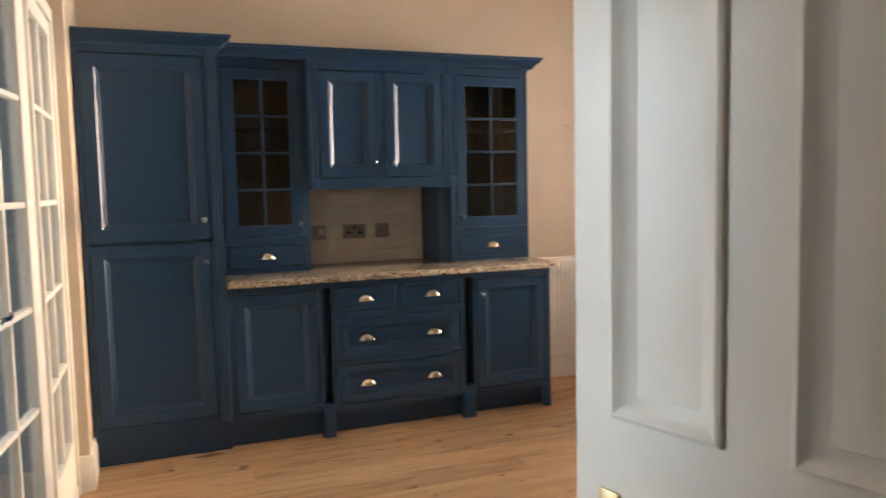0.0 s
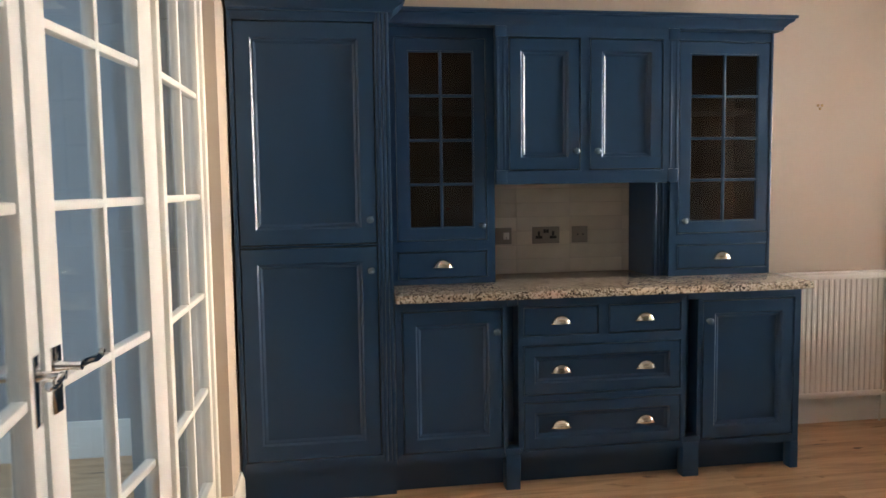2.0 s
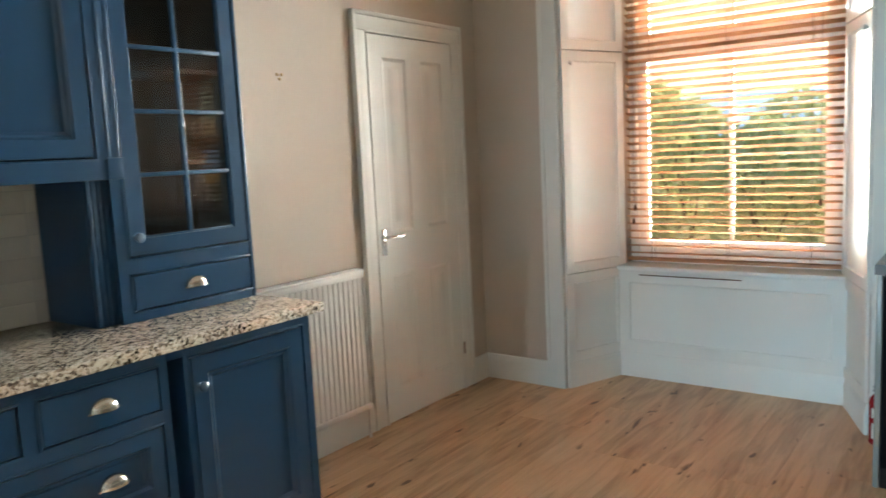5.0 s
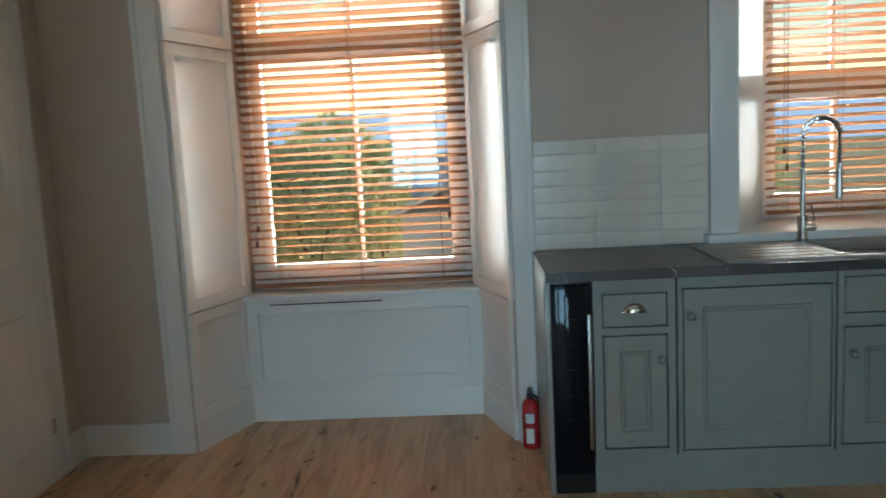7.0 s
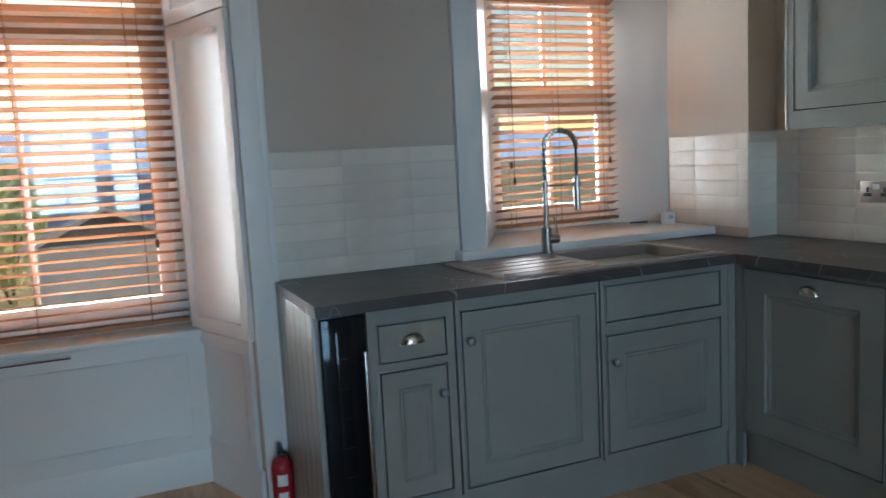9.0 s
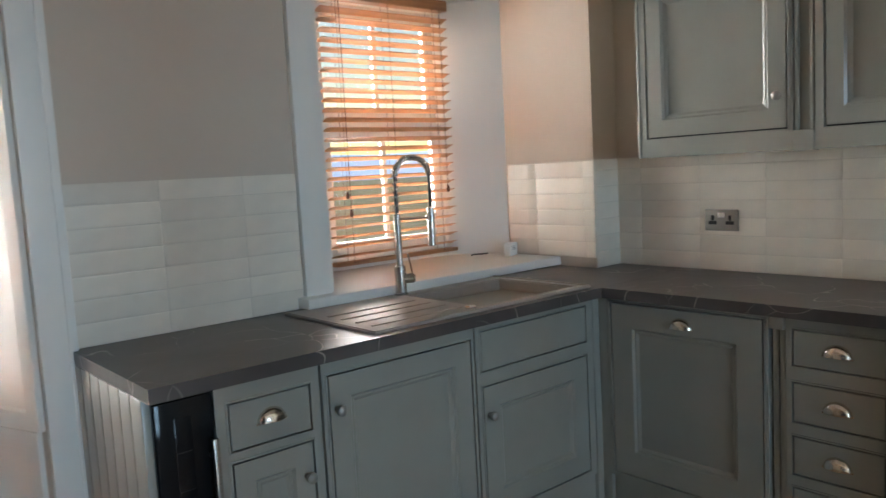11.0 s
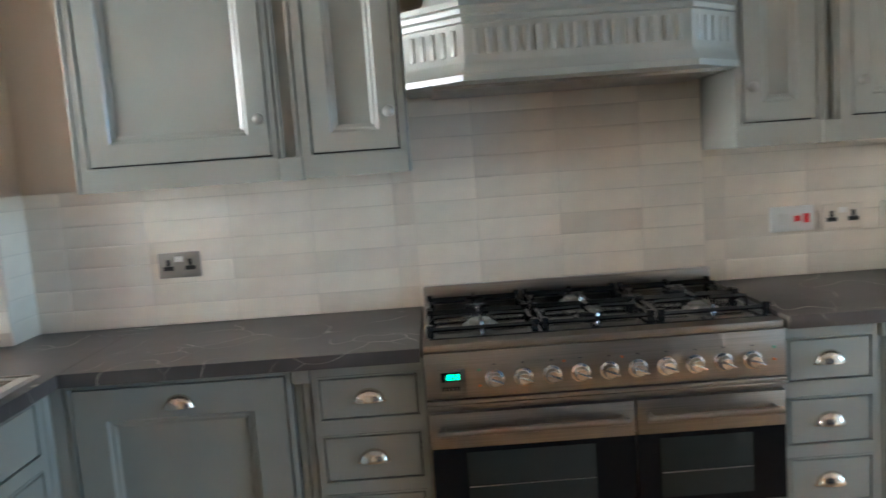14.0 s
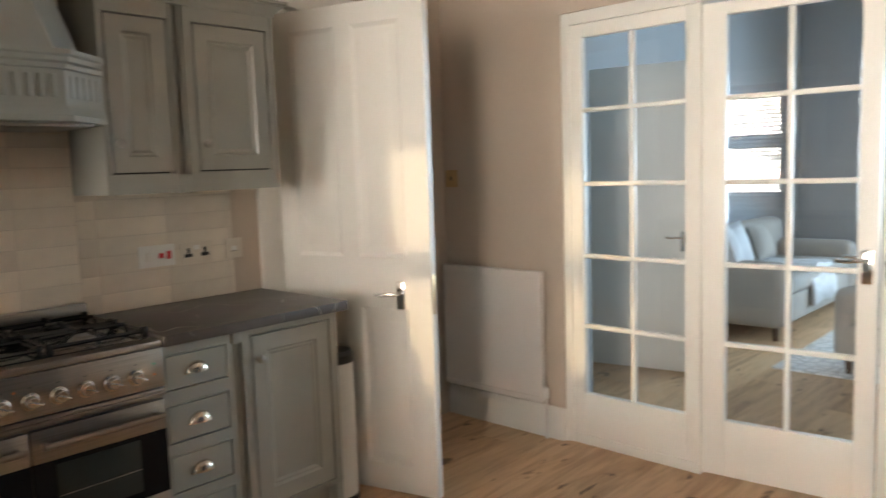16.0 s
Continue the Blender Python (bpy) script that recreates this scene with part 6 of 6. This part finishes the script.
def hill(name, x, y0, y1, base, height, seed):
    """A far ridge with an uneven skyline and depth."""
    bm = bmesh.new()
    n = 60
    rows = []
    for d, f in ((0, 0.0), (60, 0.45), (140, 0.8), (240, 1.0), (420, 0.0)):
        row = []
        for j in range(n + 1):
            t = j / n
            y = y0 + (y1 - y0) * t
            h = base + height * f * (0.55 + 0.45 * noise.noise(Vector((t * 4 + seed, f * 0.6, seed))) + 0.25 * math.sin(t * 3.0 + seed))
            row.append(bm.verts.new((x + d, y, h)))
        rows.append(row)
    for a, b in zip(rows, rows[1:]):
        for j in range(n):
            bm.faces.new((a[j], a[j + 1], b[j + 1], b[j]))
    return tagged(obj(name, bm, M_HILL), "blue hazy hills in the far distance", "hills", kind="structure")


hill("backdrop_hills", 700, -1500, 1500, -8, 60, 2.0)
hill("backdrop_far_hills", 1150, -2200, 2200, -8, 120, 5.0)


def bush(name, x, y, r, h, count, label, cat="bush"):
    """A shrub or tree: stems and a crown of many small leaf clumps with gaps."""
    z0 = ground_z(x)
    root = thing(name, pose(x, y, z0), label, cat)
    bm = bmesh.new()
    rnd = random.Random(int(x * 100 + y * 10))
    for k in range(5):
        a = rnd.uniform(0, 6.28)
        top = Vector((r * 0.5 * math.cos(a), r * 0.5 * math.sin(a), h * 0.75))
        tube(bm, [(0.05 * math.cos(a), 0.05 * math.sin(a), -0.05), tuple(top * 0.4 + Vector((0, 0, 0.1))), tuple(top)], 0.008 * h, 6)
    part("trunk", bm, M_BARK, root)
    verts, faces = [], []
    for k in range(count):
        u, v = rnd.uniform(0, 6.283), rnd.uniform(-0.95, 1.0)
        rad = r * (0.55 + 0.45 * rnd.random()) * (0.8 + 0.3 * noise.noise(Vector((math.cos(u) * 2, math.sin(u) * 2, v * 2 + x))))
        c = Vector((rad * math.cos(u) * math.sqrt(max(0.05, 1 - max(v, 0) ** 2)), rad * math.sin(u) * math.sqrt(max(0.05, 1 - max(v, 0) ** 2)), h * (0.5 + 0.5 * v * (0.8 + 0.2 * rnd.random()))))
        s = rnd.uniform(0.05, 0.13) * (h / 2) ** 0.5
        q = Euler((rnd.uniform(0, 3), rnd.uniform(0, 3), rnd.uniform(0, 3))).to_matrix()
        b = len(verts)
        for p in ((-s, -s * 0.5, 0), (s, -s * 0.5, 0.2 * s), (s * 0.6, s, 0), (-s * 0.6, s * 0.8, -0.2 * s)):
            verts.append(c + q @ Vector(p))
        faces.append((b, b + 1, b + 2, b + 3))
    me = bpy.data.meshes.new("crown")
    me.from_pydata([tuple(v) for v in verts], [], faces)
    me.materials.append(M_LEAF)
    o = new("crown", me)
    o.parent = root
    return root


for x, y, r, h in ((31.0, 9.5, 3.0, 5.6), (34.0, 13.5, 3.4, 6.8), (36.0, 7.2, 2.8, 5.6), (40.0, 17.5, 4.0, 8.4), (44.0, 11.0, 4.0, 7.6), (50.0, 22.0, 4.6, 9.0), (38.0, 10.2, 3.2, 5.8), (58.0, -12.0, 3.6, 5.6), (64.0, -3.0, 4.0, 5.8), (72.0, -22.0, 4.8, 6.4)):
    bush("tree", x, y, r, h, 1700, "leafy green and yellow tree in the garden", "tree")
for x, y, r, h in ((19.0, 9.6, 1.2, 3.0), (23.0, 13.4, 1.6, 3.8)):
    bush("bush", x, y, r, h, 1600, "sunlit yellow-green garden bush on the slope")


def gable_roof(bm, x0, x1, y0, y1, z_eave, z_ridge, along_y=True, thick=0.12):
    """Two roof slopes that meet in a ridge along y, or along x."""
    if along_y:
        xm = (x0 + x1) / 2
        ends = [[(x0, y, z_eave), (xm, y, z_ridge), (x1, y, z_eave), (x1, y, z_eave - thick), (xm, y, z_ridge - thick), (x0, y, z_eave - thick)] for y in (y0, y1)]
    else:
        ym = (y0 + y1) / 2
        ends = [[(x, y0, z_eave), (x, ym, z_ridge), (x, y1, z_eave), (x, y1, z_eave - thick), (x, ym, z_ridge - thick), (x, y0, z_eave - thick)] for x in (x0, x1)]
    rings = [[bm.verts.new(p) for p in e] for e in ends]
    for k in range(6):
        bm.faces.new((rings[0][k], rings[0][(k + 1) % 6], rings[1][(k + 1) % 6], rings[1][k]))
    for r in rings:
        bm.faces.new((r[0], r[1], r[4], r[5]))
        bm.faces.new((r[1], r[2], r[3], r[4]))


# the neighbour's house, lower down the slope
house = thing("house", pose(0, 0, 0), "white rendered neighbouring house with a blue-grey slate roof", "house")
bm = bmesh.new()
box(bm, 21.5, -5.0, -3.6, 27.5, 4.4, -0.95)
box(bm, 20.2, 1.9, -3.2, 23.0, 4.8, -0.15)
part("wall", bm, M_RENDER, house)
bm = bmesh.new()
gable_roof(bm, 21.0, 28.0, -5.3, 4.7, -1.0, 1.35)
part("roof", bm, M_ROOF, house)
bm = bmesh.new()
gable_roof(bm, 20.0, 24.5, 1.6, 5.1, -0.2, 0.72, False)
part("gable_roof", bm, M_ROOF, house)
bm = bmesh.new()
for y0, y1 in ((1.6, 3.35), (5.1, 3.35)):
    tube(bm, [(19.96, y0, -0.22), (19.96, y1, 0.68)], 0.09, 4)
part("bargeboard", bm, M_RENDER, house, "white painted bargeboard")
for y in (-3.6, -1.2):
    bm = bmesh.new()
    box(bm, 21.46, y, -2.6, 21.52, y + 1.2, -1.5, 0.01)
    part("window", bm, M_BLACKGLASS, house)

# ---- tiles and planks ----
def tile_field(name, m, x1, rows, z0, label, tw=0.287, th=0.073, shift=0.0, ztop=None):
    """Glazed wall tiles in straight columns on a grout bed, facing -y."""
    ztop = ztop or z0 + rows * th
    bed = bmesh.new()
    box(bed, 0.0, -0.004, z0, x1, 0.0, ztop)
    root = obj(name, bed, M_GROUT)
    root.matrix_world = m
    tagged(root, label, "wall tiles", kind="structure")
    cache = {}
    for r in range(rows):
        x = -shift
        za = z0 + r * th
        zb = min(za + th, ztop)
        while x < x1:
            a, b = max(x, 0.0), min(x + tw, x1)
            x += tw
            if b - a < 0.015 or zb - za < 0.01:
                continue
            key = (round(b - a, 3), round(zb - za, 3))
            if key not in cache:
                bm = bmesh.new()
                ring_panel(bm, 0.0010, 0.0012, b - a - 0.0010, zb - za - 0.0012, 0.0, 0.007, [(0, 0.0016), (0.0025, 0.0004), (0.006, 0.0)])
                bmesh.ops.recalc_face_normals(bm, faces=bm.faces)
                me = bpy.data.meshes.new("tile")
                bm.to_mesh(me)
                bm.free()
                me.materials.append(M_TILE)
                me.shade_smooth()
                me.set_sharp_from_angle(angle=radians(50))
                cache[key] = me
            o = new("tile", cache[key])
            o.parent = root
            o.location = (a, -0.0065 + random.uniform(-0.0005, 0.0005), za)
            o.rotation_euler = (random.uniform(-0.004, 0.004), 0, random.uniform(-0.0015, 0.0015))
    return root


tile_field("tiles_south_left", SOUTH(3.958, 0.3335), 1.346, 7, 0.903, "cream handmade-look tiles between worktop and wall cabinet", shift=0.157, ztop=1.39)
tile_field("tiles_south_range", SOUTH(2.612, 0.3335), 1.008, 10, 0.903, "cream handmade-look tiles behind the range", shift=0.068, ztop=1.625)
tile_field("tiles_south_right", SOUTH(1.604, 0.3335), 0.664, 7, 0.919, "cream handmade-look tiles below the wall cabinet", shift=0.215, ztop=1.39)
tile_field("tiles_east", EAST(4.2465, 2.634), 0.782, 7, 0.903, "cream handmade-look tiles beside the sink window", th=0.0712, ztop=1.395)
tile_field("tiles_pier_front", SOUTH(4.488, 0.5085), 0.535, 7, 0.9475, "cream handmade-look tiles on the corner pier", shift=0.1, ztop=1.39)
tile_field("tiles_pier_side", EAST(3.9565, 0.509), 0.172, 7, 0.903, "cream handmade-look tiles on the corner pier", ztop=1.39)
tile_field("tiles_dresser", NORTH(0.80, 4.8365), 0.80, 7, 0.903, "cream tiles inside the dresser alcove", shift=0.1, ztop=1.365)

PW = 0.19
plank_cache = {}


def planks(x0, x1, y0, y1, skip=None):
    """Oak planks laid along x, each an object of its own on the floor."""
    rows = int(math.ceil((y1 - y0) / PW))
    for r in range(rows):
        x = x0 - random.choice((0.2, 0.55, 0.9, 1.25, 1.5))
        ya, yb = y0 + r * PW, min(y0 + (r + 1) * PW, y1)
        while x < x1:
            a, b = max(x, x0), min(x + 1.86, x1)
            x += 1.86
            if b - a < 0.05:
                continue
            key = (round(b - a, 3), round(yb - ya, 3))
            if key not in plank_cache:
                bm = bmesh.new()
                ring_panel(bm, 0.0003, 0.0003, b - a - 0.0003, yb - ya - 0.0003, 0.0, 0.011, [(0, 0.0006), (0.0012, 0.0)])
                bm.transform(Matrix.Rotation(radians(-90), 4, "X"))
                for v in bm.verts:
                    v.co.y = -v.co.y if v.co.y < 0 else v.co.y
                bmesh.ops.recalc_face_normals(bm, faces=bm.faces)
                me = bpy.data.meshes.new("plank")
                bm.to_mesh(me)
                bm.free()
                me.materials.append(M_OAK)
                plank_cache[key] = me
            o = new("plank", plank_cache[key])
            o.parent = floor
            o.location = (a, ya, 0.0)


planks(-0.62, 4.66, -0.05, 4.84)
planks(-6.8, -0.62, -1.0, 5.05)
